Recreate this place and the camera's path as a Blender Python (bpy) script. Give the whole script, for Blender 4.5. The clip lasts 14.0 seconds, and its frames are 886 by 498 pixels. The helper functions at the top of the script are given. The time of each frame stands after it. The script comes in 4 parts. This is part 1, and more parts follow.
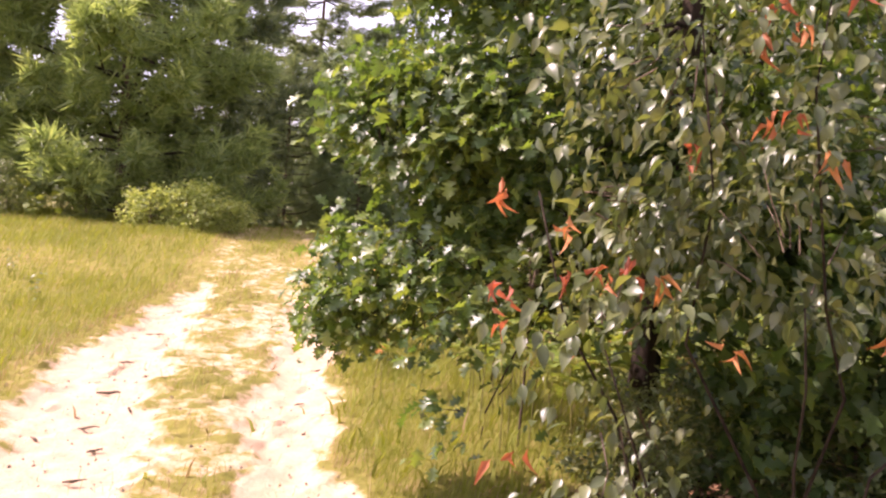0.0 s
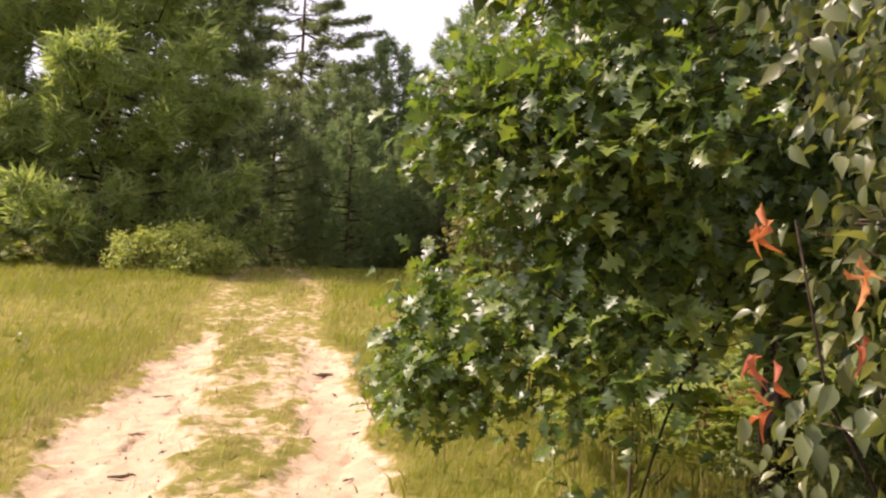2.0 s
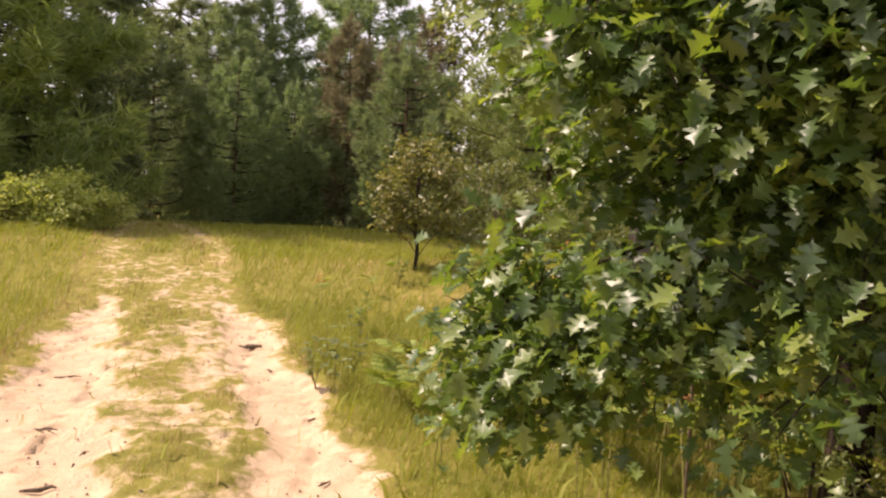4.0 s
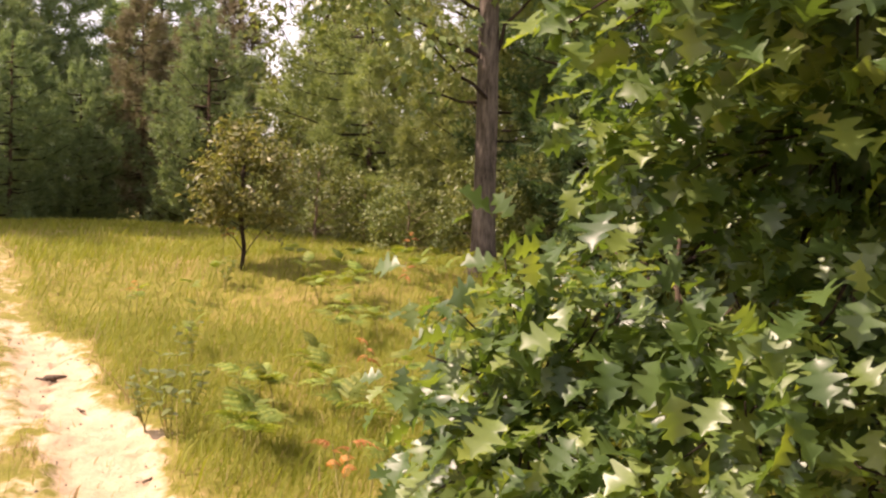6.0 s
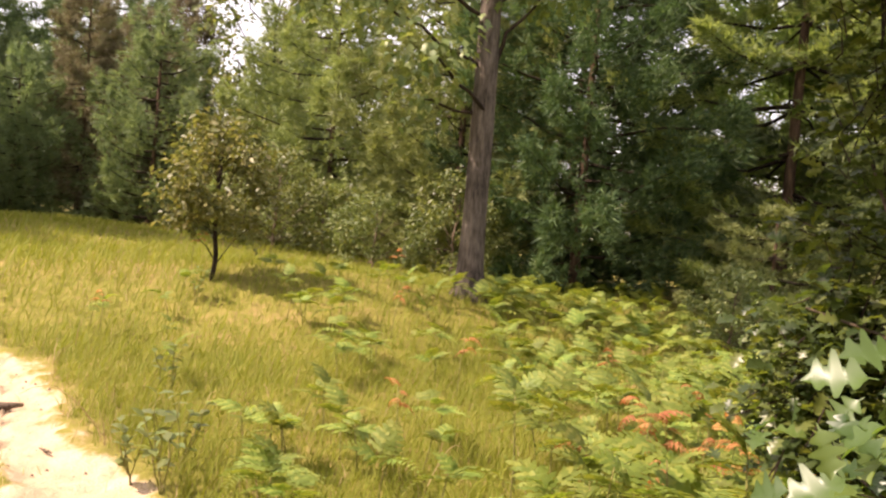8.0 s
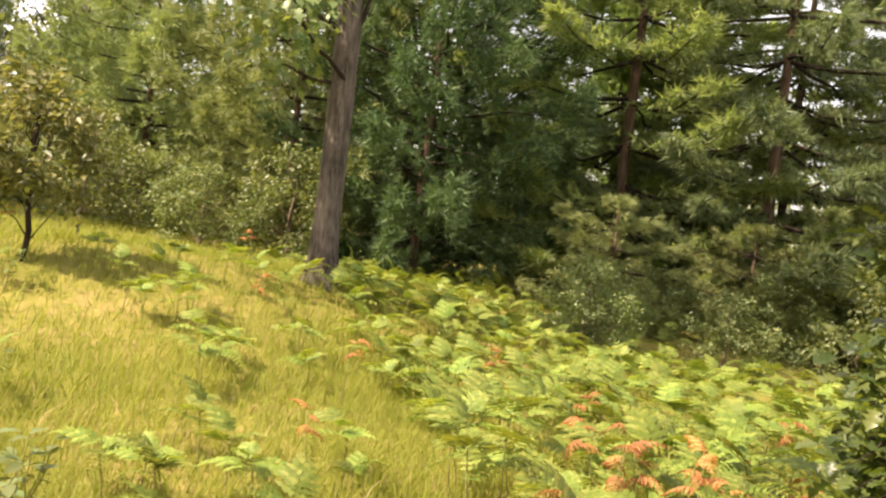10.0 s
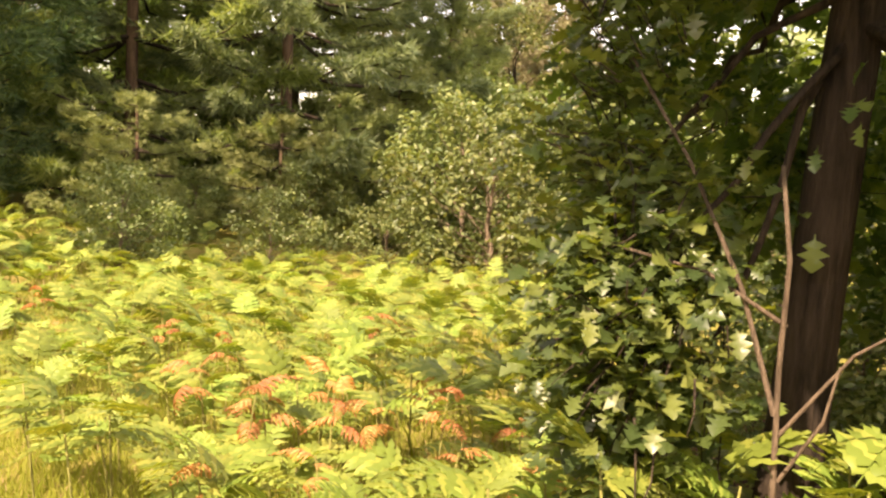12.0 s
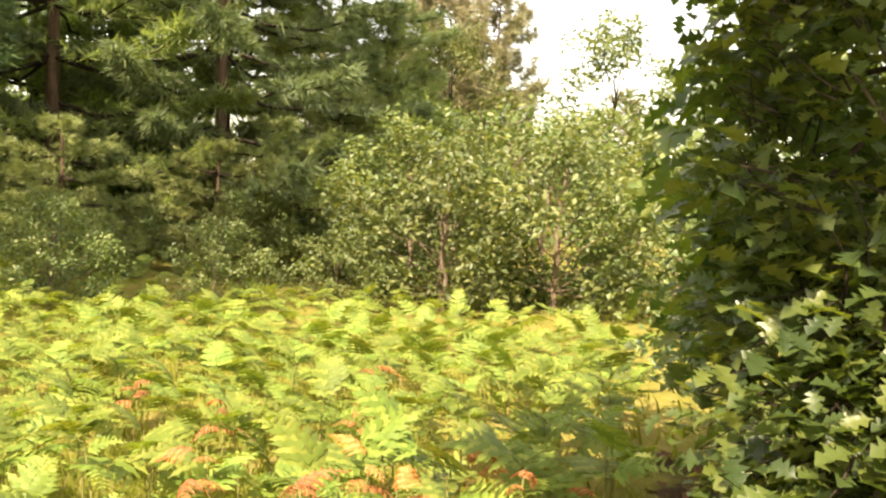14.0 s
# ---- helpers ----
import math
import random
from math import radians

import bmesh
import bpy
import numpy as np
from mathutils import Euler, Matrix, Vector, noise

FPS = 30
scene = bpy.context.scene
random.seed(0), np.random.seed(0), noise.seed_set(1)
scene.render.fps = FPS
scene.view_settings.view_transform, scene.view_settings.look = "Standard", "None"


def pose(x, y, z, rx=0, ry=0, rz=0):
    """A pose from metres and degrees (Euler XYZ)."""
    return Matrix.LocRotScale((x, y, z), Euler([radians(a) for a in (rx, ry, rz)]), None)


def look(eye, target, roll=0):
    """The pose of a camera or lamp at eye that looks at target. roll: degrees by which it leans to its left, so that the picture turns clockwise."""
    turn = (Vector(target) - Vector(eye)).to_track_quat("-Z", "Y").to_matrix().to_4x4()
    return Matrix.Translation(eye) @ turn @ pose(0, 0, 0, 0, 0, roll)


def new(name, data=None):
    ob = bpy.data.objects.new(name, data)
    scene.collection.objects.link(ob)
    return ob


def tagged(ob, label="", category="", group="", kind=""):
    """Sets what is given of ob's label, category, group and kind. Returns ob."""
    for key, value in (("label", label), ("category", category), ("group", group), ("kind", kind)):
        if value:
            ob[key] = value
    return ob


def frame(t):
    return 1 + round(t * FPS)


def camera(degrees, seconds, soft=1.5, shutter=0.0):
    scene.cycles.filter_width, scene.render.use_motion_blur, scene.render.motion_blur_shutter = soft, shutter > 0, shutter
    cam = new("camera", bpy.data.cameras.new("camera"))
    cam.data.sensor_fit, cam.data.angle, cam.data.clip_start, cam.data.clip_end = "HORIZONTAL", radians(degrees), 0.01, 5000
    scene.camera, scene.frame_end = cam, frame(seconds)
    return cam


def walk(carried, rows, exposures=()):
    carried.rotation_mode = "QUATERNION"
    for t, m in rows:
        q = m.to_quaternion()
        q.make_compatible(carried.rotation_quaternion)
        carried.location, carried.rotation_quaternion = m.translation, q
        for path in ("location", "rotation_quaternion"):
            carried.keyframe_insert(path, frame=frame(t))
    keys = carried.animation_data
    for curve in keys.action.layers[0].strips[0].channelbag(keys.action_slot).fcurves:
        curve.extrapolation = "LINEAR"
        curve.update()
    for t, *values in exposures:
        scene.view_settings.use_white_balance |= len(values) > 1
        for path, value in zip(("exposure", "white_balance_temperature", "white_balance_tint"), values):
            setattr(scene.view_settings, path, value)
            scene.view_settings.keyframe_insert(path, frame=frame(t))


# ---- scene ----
cam = camera(54.2, 14.0, soft=2.3)
PATH = [
    (0.0, (-0.000, -0.000, 1.500), (0.000, 1.998, 1.419), 4.4),
    (0.5, (-0.082, 0.250, 1.500), (-0.181, 2.247, 1.440), 4.1),
    (1.0, (-0.224, 0.480, 1.483), (-0.108, 2.474, 1.387), 5.2),
    (1.5, (-0.445, 0.672, 1.532), (-0.341, 2.669, 1.482), 3.0),
    (2.0, (-0.556, 0.878, 1.506), (-0.507, 2.877, 1.500), 2.4),
    (2.5, (-0.724, 1.122, 1.482), (-0.725, 3.116, 1.328), 3.9),
    (3.0, (-0.907, 1.360, 1.475), (-0.844, 3.358, 1.422), 4.3),
    (3.5, (-1.088, 1.553, 1.485), (-0.764, 3.525, 1.417), 4.2),
    (3.7, (-1.123, 1.653, 1.481), (-0.812, 3.627, 1.395), 3.4),
    (5.8, (-1.335, 2.854, 1.513), (-0.543, 4.688, 1.412), 2.8),
    (6.0, (-1.335, 2.925, 1.513), (-0.557, 4.764, 1.408), 2.3),
    (6.5, (-1.384, 3.188, 1.519), (-0.484, 4.973, 1.444), 3.9),
    (7.0, (-1.503, 3.364, 1.536), (-0.558, 5.126, 1.499), 4.1),
    (7.2, (-1.535, 3.455, 1.527), (-0.651, 5.248, 1.467), 4.7),
    (9.3, (-1.653, 4.642, 1.512), (-0.581, 6.330, 1.479), 5.4),
    (9.5, (-1.664, 4.729, 1.517), (-0.554, 6.393, 1.520), 4.8),
    (10.0, (-1.673, 4.876, 1.506), (-0.384, 6.403, 1.437), 7.6),
    (10.5, (-1.740, 5.009, 1.549), (-0.220, 6.284, 1.295), 6.9),
    (11.0, (-1.725, 5.121, 1.555), (-0.090, 6.231, 1.250), 4.6),
    (11.5, (-1.565, 5.276, 1.550), (0.232, 6.118, 1.306), 0.8),
    (12.0, (-1.458, 5.444, 1.536), (0.436, 6.052, 1.327), 3.2),
    (12.5, (-1.387, 5.666, 1.556), (0.575, 6.011, 1.377), 8.8),
    (13.0, (-1.269, 5.815, 1.560), (0.635, 6.387, 1.343), 8.0),
    (13.5, (-1.127, 5.912, 1.558), (0.780, 6.480, 1.356), 3.8),
    (14.0, (-1.031, 6.067, 1.548), (0.916, 6.501, 1.403), 2.9),
]
EXPOSURES = [(0.0, 1.12, 6600, 47), (0.5, 0.88, 7000, 43), (1.0, 0.8, 7000, 38), (3.0, 0.48, 7200, 30), (6.5, 0.9, 7600, 33), (9.5, 1.16, 7300, 22), (11.0, 1.58, 8700, 20), (12.0, 1.66, 8800, 25), (12.5, 1.74, 8900, 19), (14.0, 1.64, 8300, 12)]
walk(cam, [(t, look(eye, target, roll)) for t, eye, target, roll in PATH], EXPOSURES)

# ---- world and sun ----
SUN_BEARING, SUN_ELEVATION = 280.0, 50.0
world = bpy.data.worlds.new("sky")
scene.world = world
world.use_nodes = True
wn = world.node_tree.nodes
sky = wn.new("ShaderNodeTexSky")
sky.sky_type, sky.sun_disc = "NISHITA", False
sky.sun_elevation, sky.sun_rotation = radians(SUN_ELEVATION), radians(SUN_BEARING)
sky.air_density, sky.dust_density, sky.ozone_density = 1.0, 1.5, 1.0
wn["Background"].inputs["Strength"].default_value = 0.15
haze = wn.new("ShaderNodeMix")
haze.data_type, haze.inputs[0].default_value, haze.inputs[7].default_value = "RGBA", 0.45, (7.6, 7.5, 7.2, 1)
world.node_tree.links.new(sky.outputs[0], haze.inputs[6])
world.node_tree.links.new(haze.outputs[2], wn["Background"].inputs["Color"])
sun_data = bpy.data.lights.new("sun", "SUN")
sun_data.energy, sun_data.angle, sun_data.color = 5.0, radians(0.5), (1.0, 0.93, 0.8)
sun = new("sun", sun_data)
sb, se = radians(SUN_BEARING), radians(SUN_ELEVATION)
sun.matrix_world = look((0, 0, 0), (-math.sin(sb) * math.cos(se), -math.cos(sb) * math.cos(se), -math.sin(se)))

# ---- materials ----


def shader(name):
    mat = bpy.data.materials.new(name)
    mat.use_nodes = True
    nt = mat.node_tree
    return mat, nt, nt.nodes["Principled BSDF"], nt.nodes["Material Output"]


def ramp(nt, fac, stops):
    node = nt.nodes.new("ShaderNodeValToRGB")
    while len(node.color_ramp.elements) < len(stops):
        node.color_ramp.elements.new(0.5)
    for el, (at, col) in zip(node.color_ramp.elements, stops):
        el.position, el.color = at, (*col, 1)
    nt.links.new(fac, node.inputs[0])
    return node.outputs[0]


def noise_of(nt, scale, detail=4.0, rough=0.6, stretch=None):
    tc = nt.nodes.new("ShaderNodeNewGeometry")
    node = nt.nodes.new("ShaderNodeTexNoise")
    node.inputs["Scale"].default_value, node.inputs["Detail"].default_value = scale, detail
    node.inputs["Roughness"].default_value = rough
    src = tc.outputs["Position"]
    if stretch:
        mp = nt.nodes.new("ShaderNodeMapping")
        mp.inputs["Scale"].default_value = stretch
        nt.links.new(src, mp.inputs[0])
        src = mp.outputs[0]
    nt.links.new(src, node.inputs["Vector"])
    return node.outputs["Fac"]


def math_node(nt, op, a, b):
    node = nt.nodes.new("ShaderNodeMath")
    node.operation = op
    for n, v in enumerate((a, b)):
        if isinstance(v, (int, float)):
            node.inputs[n].default_value = v
        else:
            nt.links.new(v, node.inputs[n])
    return node.outputs[0]


def mix_col(nt, fac, a, b, blend="MIX"):
    node = nt.nodes.new("ShaderNodeMix")
    node.data_type, node.blend_type = "RGBA", blend
    for key, v in ((0, fac), (6, a), (7, b)):
        if isinstance(v, (int, float)):
            node.inputs[key].default_value = v
        elif isinstance(v, tuple):
            node.inputs[key].default_value = (*v, 1)
        else:
            nt.links.new(v, node.inputs[key])
    return node.outputs[2]


def bump(nt, bsdf, height, strength, dist):
    node = nt.nodes.new("ShaderNodeBump")
    node.inputs["Strength"].default_value, node.inputs["Distance"].default_value = strength, dist
    nt.links.new(height, node.inputs["Height"])
    nt.links.new(node.outputs[0], bsdf.inputs["Normal"])


def leaf_mat(name, stops, through_tint, thin=0.35, rough=0.45, spec=0.4, patch=1.2):
    """Foliage: per-leaf colour, blotches, a soft gloss, and light passing through the blade."""
    mat, nt, bsdf, out = shader(name)
    geo = nt.nodes.new("ShaderNodeNewGeometry")
    fac = math_node(nt, "ADD", math_node(nt, "MULTIPLY", geo.outputs["Random Per Island"], 0.6),
                    math_node(nt, "MULTIPLY", noise_of(nt, patch, 3), 0.45))
    col = ramp(nt, fac, stops)
    col = mix_col(nt, math_node(nt, "MULTIPLY", noise_of(nt, 60, 3), 0.35), col, (0.5, 0.5, 0.42), "MULTIPLY")
    hsv, info = nt.nodes.new("ShaderNodeHueSaturation"), nt.nodes.new("ShaderNodeObjectInfo")
    nt.links.new(col, hsv.inputs["Color"])
    nt.links.new(math_node(nt, "ADD", math_node(nt, "MULTIPLY", info.outputs["Random"], 0.4), 0.8), hsv.inputs["Value"])
    nt.links.new(math_node(nt, "ADD", math_node(nt, "MULTIPLY", info.outputs["Random"], 0.03), 0.485), hsv.inputs["Hue"])
    col = hsv.outputs[0]
    nt.links.new(col, bsdf.inputs["Base Color"])
    bsdf.inputs["Roughness"].default_value = rough
    bsdf.inputs["Specular IOR Level"].default_value = spec
    tr = nt.nodes.new("ShaderNodeBsdfTranslucent")
    nt.links.new(mix_col(nt, 1.0, col, through_tint, "MULTIPLY"), tr.inputs["Color"])
    mx = nt.nodes.new("ShaderNodeMixShader")
    mx.inputs[0].default_value = thin
    nt.links.new(bsdf.outputs[0], mx.inputs[1])
    nt.links.new(tr.outputs[0], mx.inputs[2])
    nt.links.new(mx.outputs[0], out.inputs["Surface"])
    return mat


def bark_mat(name, dark, light, scale=9.0, stretch=(1, 1, 0.16)):
    mat, nt, bsdf, out = shader(name)
    ridges = noise_of(nt, scale * 2.2, 6, 0.7, stretch)
    patches = noise_of(nt, 1.7, 4)
    fac = math_node(nt, "ADD", math_node(nt, "MULTIPLY", ridges, 0.75), math_node(nt, "MULTIPLY", patches, 0.3))
    nt.links.new(ramp(nt, fac, [(0.38, dark), (0.66, light)]), bsdf.inputs["Base Color"])
    bsdf.inputs["Roughness"].default_value = 0.95
    bsdf.inputs["Specular IOR Level"].default_value = 0.15
    bump(nt, bsdf, ridges, 1.0, 0.03)
    return mat


OAK = leaf_mat("oak_leaf", [(0.15, (0.03, 0.062, 0.022)), (0.55, (0.085, 0.135, 0.038)), (0.95, (0.21, 0.25, 0.065))],
               (2.4, 2.3, 0.7), 0.34, 0.4, 0.6)
CHERRY = leaf_mat("cherry_leaf", [(0.15, (0.07, 0.11, 0.045)), (0.6, (0.13, 0.17, 0.065)), (0.97, (0.26, 0.27, 0.12))],
                  (2.2, 2.1, 0.8), 0.3, 0.38, 0.6)
DEADLEAF = leaf_mat("withered_leaf", [(0.1, (0.3, 0.09, 0.035)), (0.6, (0.5, 0.18, 0.075)), (0.95, (0.62, 0.33, 0.16))],
                    (1.4, 1.0, 0.8), 0.35, 0.6, 0.3)
FERN = leaf_mat("bracken_leaf", [(0.1, (0.12, 0.18, 0.034)), (0.5, (0.2, 0.27, 0.055)), (0.95, (0.36, 0.38, 0.09))],
                (1.5, 1.4, 0.6), 0.38, 0.5, 0.3)
FERN_RUST = leaf_mat("rusty_bracken_leaf", [(0.1, (0.28, 0.11, 0.04)), (0.5, (0.48, 0.21, 0.085)), (0.95, (0.62, 0.4, 0.18))],
                     (1.5, 1.2, 0.8), 0.35, 0.6, 0.2)
# Needle tones carry the light: olive for sunlit pines, darker ones for shaded pines.
PINE_OLIVE = leaf_mat("pine_needle_olive", [(0.1, (0.13, 0.19, 0.08)), (0.55, (0.24, 0.31, 0.13)), (0.95, (0.38, 0.43, 0.19))],
                      (1.8, 1.8, 0.9), 0.5, 0.5, 0.3, 0.5)
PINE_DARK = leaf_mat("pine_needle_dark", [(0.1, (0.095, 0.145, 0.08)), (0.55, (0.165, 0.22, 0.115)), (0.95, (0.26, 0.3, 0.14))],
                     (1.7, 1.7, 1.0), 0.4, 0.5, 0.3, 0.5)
PINE_SHADED = leaf_mat("pine_needle_shaded", [(0.1, (0.04, 0.078, 0.036)), (0.55, (0.08, 0.128, 0.056)), (0.95, (0.14, 0.18, 0.07))], (1.6, 1.7, 1.0), 0.3, 0.5, 0.3, 0.5)
PINE_BROWN = leaf_mat("pine_needle_thin_brown", [(0.1, (0.17, 0.13, 0.085)), (0.5, (0.23, 0.2, 0.12)), (0.95, (0.25, 0.27, 0.13))],
                      (1.3, 1.3, 1.0), 0.25, 0.6, 0.2, 0.4)
PINE_PALE = leaf_mat("pine_needle_pale", [(0.1, (0.13, 0.175, 0.07)), (0.55, (0.24, 0.285, 0.11)), (0.95, (0.36, 0.38, 0.16))], (1.6, 1.6, 0.9), 0.3, 0.5, 0.3, 0.5)
BROAD = leaf_mat("broad_leaf", [(0.1, (0.07, 0.11, 0.042)), (0.55, (0.14, 0.185, 0.065)), (0.95, (0.29, 0.31, 0.13))],
                 (2.0, 1.9, 0.9), 0.3, 0.42, 0.45, 0.6)
SHRUB = leaf_mat("shrub_leaf", [(0.1, (0.09, 0.12, 0.045)), (0.55, (0.18, 0.205, 0.065)), (0.95, (0.4, 0.37, 0.17))],
                 (1.8, 1.8, 0.9), 0.3, 0.42, 0.45, 0.9)
# Leaf colour raised so that the shrubs by the track look sunlit.
SUNLIT_PALE_LEAF = leaf_mat("sunlit_shrub_leaf", [(0.1, (0.2, 0.25, 0.07)), (0.55, (0.32, 0.36, 0.11)), (0.95, (0.48, 0.48, 0.2))], (1.6, 1.6, 0.8), 0.4, 0.5, 0.4, 0.9)
GRASS = leaf_mat("grass_blade", [(0.1, (0.165, 0.21, 0.028)), (0.5, (0.225, 0.26, 0.036)), (0.95, (0.31, 0.32, 0.065))],
                 (1.4, 1.35, 0.7), 0.45, 0.6, 0.2, 0.7)
GRASS_DRY = leaf_mat("dry_grass_blade", [(0.1, (0.2, 0.17, 0.06)), (0.5, (0.38, 0.29, 0.13)), (0.95, (0.55, 0.42, 0.24))],
                     (1.2, 1.1, 0.8), 0.3, 0.6, 0.2, 0.9)
BARK = bark_mat("oak_bark", (0.025, 0.02, 0.016), (0.2, 0.165, 0.135), 11, (1, 1, 0.17))
BARK_DARK = bark_mat("dark_bark", (0.012, 0.009, 0.007), (0.07, 0.05, 0.036), 13, (1, 1, 0.12))
YOUNG_STEM = bark_mat("young_stem_bark", (0.05, 0.036, 0.026), (0.2, 0.145, 0.1), 20)
BARK_PINE = bark_mat("pine_bark", (0.042, 0.0245, 0.0175), (0.168, 0.108, 0.072), 7)
TWIG = bark_mat("twig_bark", (0.09, 0.065, 0.045), (0.28, 0.21, 0.15), 20)
STEM = bark_mat("green_stem", (0.15, 0.15, 0.045), (0.3, 0.28, 0.09), 20)


def ground_mat():
    mat, nt, bsdf, out = shader("sand_and_turf")
    att = nt.nodes.new("ShaderNodeAttribute")
    att.attribute_name = "sand"
    fine, mid, big = noise_of(nt, 90, 5), noise_of(nt, 7, 6, 0.65), noise_of(nt, 0.7, 4)
    sand = ramp(nt, math_node(nt, "ADD", math_node(nt, "MULTIPLY", fine, 0.45), math_node(nt, "MULTIPLY", mid, 0.5)),
                [(0.28, (0.3, 0.2, 0.12)), (0.42, (0.47, 0.34, 0.22)), (0.7, (0.58, 0.45, 0.32))])
    soil = ramp(nt, math_node(nt, "ADD", math_node(nt, "MULTIPLY", mid, 0.55), math_node(nt, "MULTIPLY", big, 0.45)),
                [(0.3, (0.12, 0.12, 0.025)), (0.5, (0.2, 0.18, 0.04)), (0.7, (0.32, 0.22, 0.1))])
    edge = math_node(nt, "ADD", att.outputs["Fac"], math_node(nt, "MULTIPLY", math_node(nt, "SUBTRACT", mid, 0.5), 1.5))
    mask = ramp(nt, edge, [(0.3, (0, 0, 0)), (0.62, (1, 1, 1))])
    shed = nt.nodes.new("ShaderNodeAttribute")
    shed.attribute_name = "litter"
    # Near-black leaf litter, with the shade under oak and cherry put into its colour.
    shaded_humus = ramp(nt, math_node(nt, "ADD", math_node(nt, "MULTIPLY", fine, 0.5), math_node(nt, "MULTIPLY", mid, 0.5)), [(0.35, (0.02, 0.014, 0.009)), (0.55, (0.06, 0.036, 0.02)), (0.7, (0.13, 0.075, 0.04))])
    soil = mix_col(nt, ramp(nt, math_node(nt, "ADD", shed.outputs["Fac"], math_node(nt, "MULTIPLY", math_node(nt, "SUBTRACT", mid, 0.5), 0.8)), [(0.35, (0, 0, 0)), (0.6, (1, 1, 1))]), soil, shaded_humus)
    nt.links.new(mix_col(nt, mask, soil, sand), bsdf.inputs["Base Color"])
    bsdf.inputs["Roughness"].default_value = 0.95
    bsdf.inputs["Specular IOR Level"].default_value = 0.15
    bump(nt, bsdf, math_node(nt, "ADD", mid, math_node(nt, "MULTIPLY", fine, 0.3)), 0.8, 0.03)
    return mat


GROUND = ground_mat()

# ---- building blocks ----
rng = np.random.default_rng(7)


def mesh_of(name, v, f, mats, smooth=False, which=None):
    """A mesh from arrays of corners and triangles."""
    me = bpy.data.meshes.new(name)
    v, f = np.asarray(v, np.float32), np.asarray(f, np.int32)
    me.vertices.add(len(v))
    me.vertices.foreach_set("co", v.ravel())
    me.loops.add(f.size)
    me.loops.foreach_set("vertex_index", f.ravel())
    me.polygons.add(len(f))
    me.polygons.foreach_set("loop_start", np.arange(0, f.size, 3, dtype=np.int32))
    me.polygons.foreach_set("loop_total", np.full(len(f), 3, np.int32))
    if smooth:
        me.polygons.foreach_set("use_smooth", np.ones(len(f), bool))
    for m in mats if isinstance(mats, (list, tuple)) else [mats]:
        me.materials.append(m)
    if which is not None:
        me.polygons.foreach_set("material_index", np.asarray(which, np.int32))
    me.update(calc_edges=True)
    return me


def part(name, me, parent, label=""):
    ob = new(name, me)
    ob.parent = parent
    return tagged(ob, label) if label else ob


def thing(name, at, label, category, group="", kind=""):
    ob = new(name)
    ob.location = at
    ob.empty_display_size = 0.2
    return tagged(ob, label, category, group, kind)


def turns(yaw, pitch, roll):
    """Rotations that take a leaf (stalk at 0, tip along +y, face +z) to a heading, tip raised by pitch, twisted by roll."""
    cy, sy, cp, sp, cr, sr = np.cos(yaw), np.sin(yaw), np.cos(pitch), np.sin(pitch), np.cos(roll), np.sin(roll)
    n = len(yaw)
    rz, rx, ry = np.zeros((n, 3, 3)), np.zeros((n, 3, 3)), np.zeros((n, 3, 3))
    rz[:, 0, 0], rz[:, 0, 1], rz[:, 1, 0], rz[:, 1, 1], rz[:, 2, 2] = cy, -sy, sy, cy, 1
    rx[:, 0, 0], rx[:, 1, 1], rx[:, 1, 2], rx[:, 2, 1], rx[:, 2, 2] = 1, cp, -sp, sp, cp
    ry[:, 1, 1], ry[:, 0, 0], ry[:, 0, 2], ry[:, 2, 0], ry[:, 2, 2] = 1, cr, sr, -sr, cr
    return rz @ rx @ ry


def spread(tv, tf, pos, rot, size):
    """Copies of a small template joined into one set of arrays."""
    tv, tf = np.asarray(tv, float), np.asarray(tf, int)
    size = np.asarray(size, float)
    size = size[:, None, None] if size.ndim == 1 else size[:, None, :]
    v = np.einsum("nij,nkj->nki", rot, tv[None] * size) + pos[:, None, :]
    f = tf[None] + (np.arange(len(pos)) * len(tv))[:, None, None]
    return v.reshape(-1, 3), f.reshape(-1, 3)


def joined(sets):
    vs, fs, base = [], [], 0
    for v, f in sets:
        vs.append(v)
        fs.append(np.asarray(f) + base)
        base += len(v)
    return np.concatenate(vs), np.concatenate(fs)


def tube(points, radii, sides=6, lump=0.0):
    """A tapering branch along points."""
    p, r = np.asarray(points, float), np.asarray(radii, float)
    d = np.gradient(p, axis=0)
    d /= np.linalg.norm(d, axis=1)[:, None] + 1e-9
    ref = np.array([0.31, 0.95, 0.05]) if abs(d[0, 2]) > 0.8 else np.array([0, 0, 1.0])
    a = np.cross(d, ref)
    a /= np.linalg.norm(a, axis=1)[:, None] + 1e-9
    b = np.cross(d, a)
    ang = np.linspace(0, 2 * np.pi, sides, endpoint=False)
    rr = r[:, None] * (1 + lump * rng.normal(size=(len(p), sides)))
    v = p[:, None] + rr[..., None] * (np.cos(ang)[None, :, None] * a[:, None] + np.sin(ang)[None, :, None] * b[:, None])
    f = []
    for i in range(len(p) - 1):
        for j in range(sides):
            k = (j + 1) % sides
            f += [(i * sides + j, i * sides + k, (i + 1) * sides + k), (i * sides + j, (i + 1) * sides + k, (i + 1) * sides + j)]
    f += [((len(p) - 1) * sides, (len(p) - 1) * sides + j, (len(p) - 1) * sides + j + 1) for j in range(1, sides - 1)]
    return v.reshape(-1, 3), np.array(f)


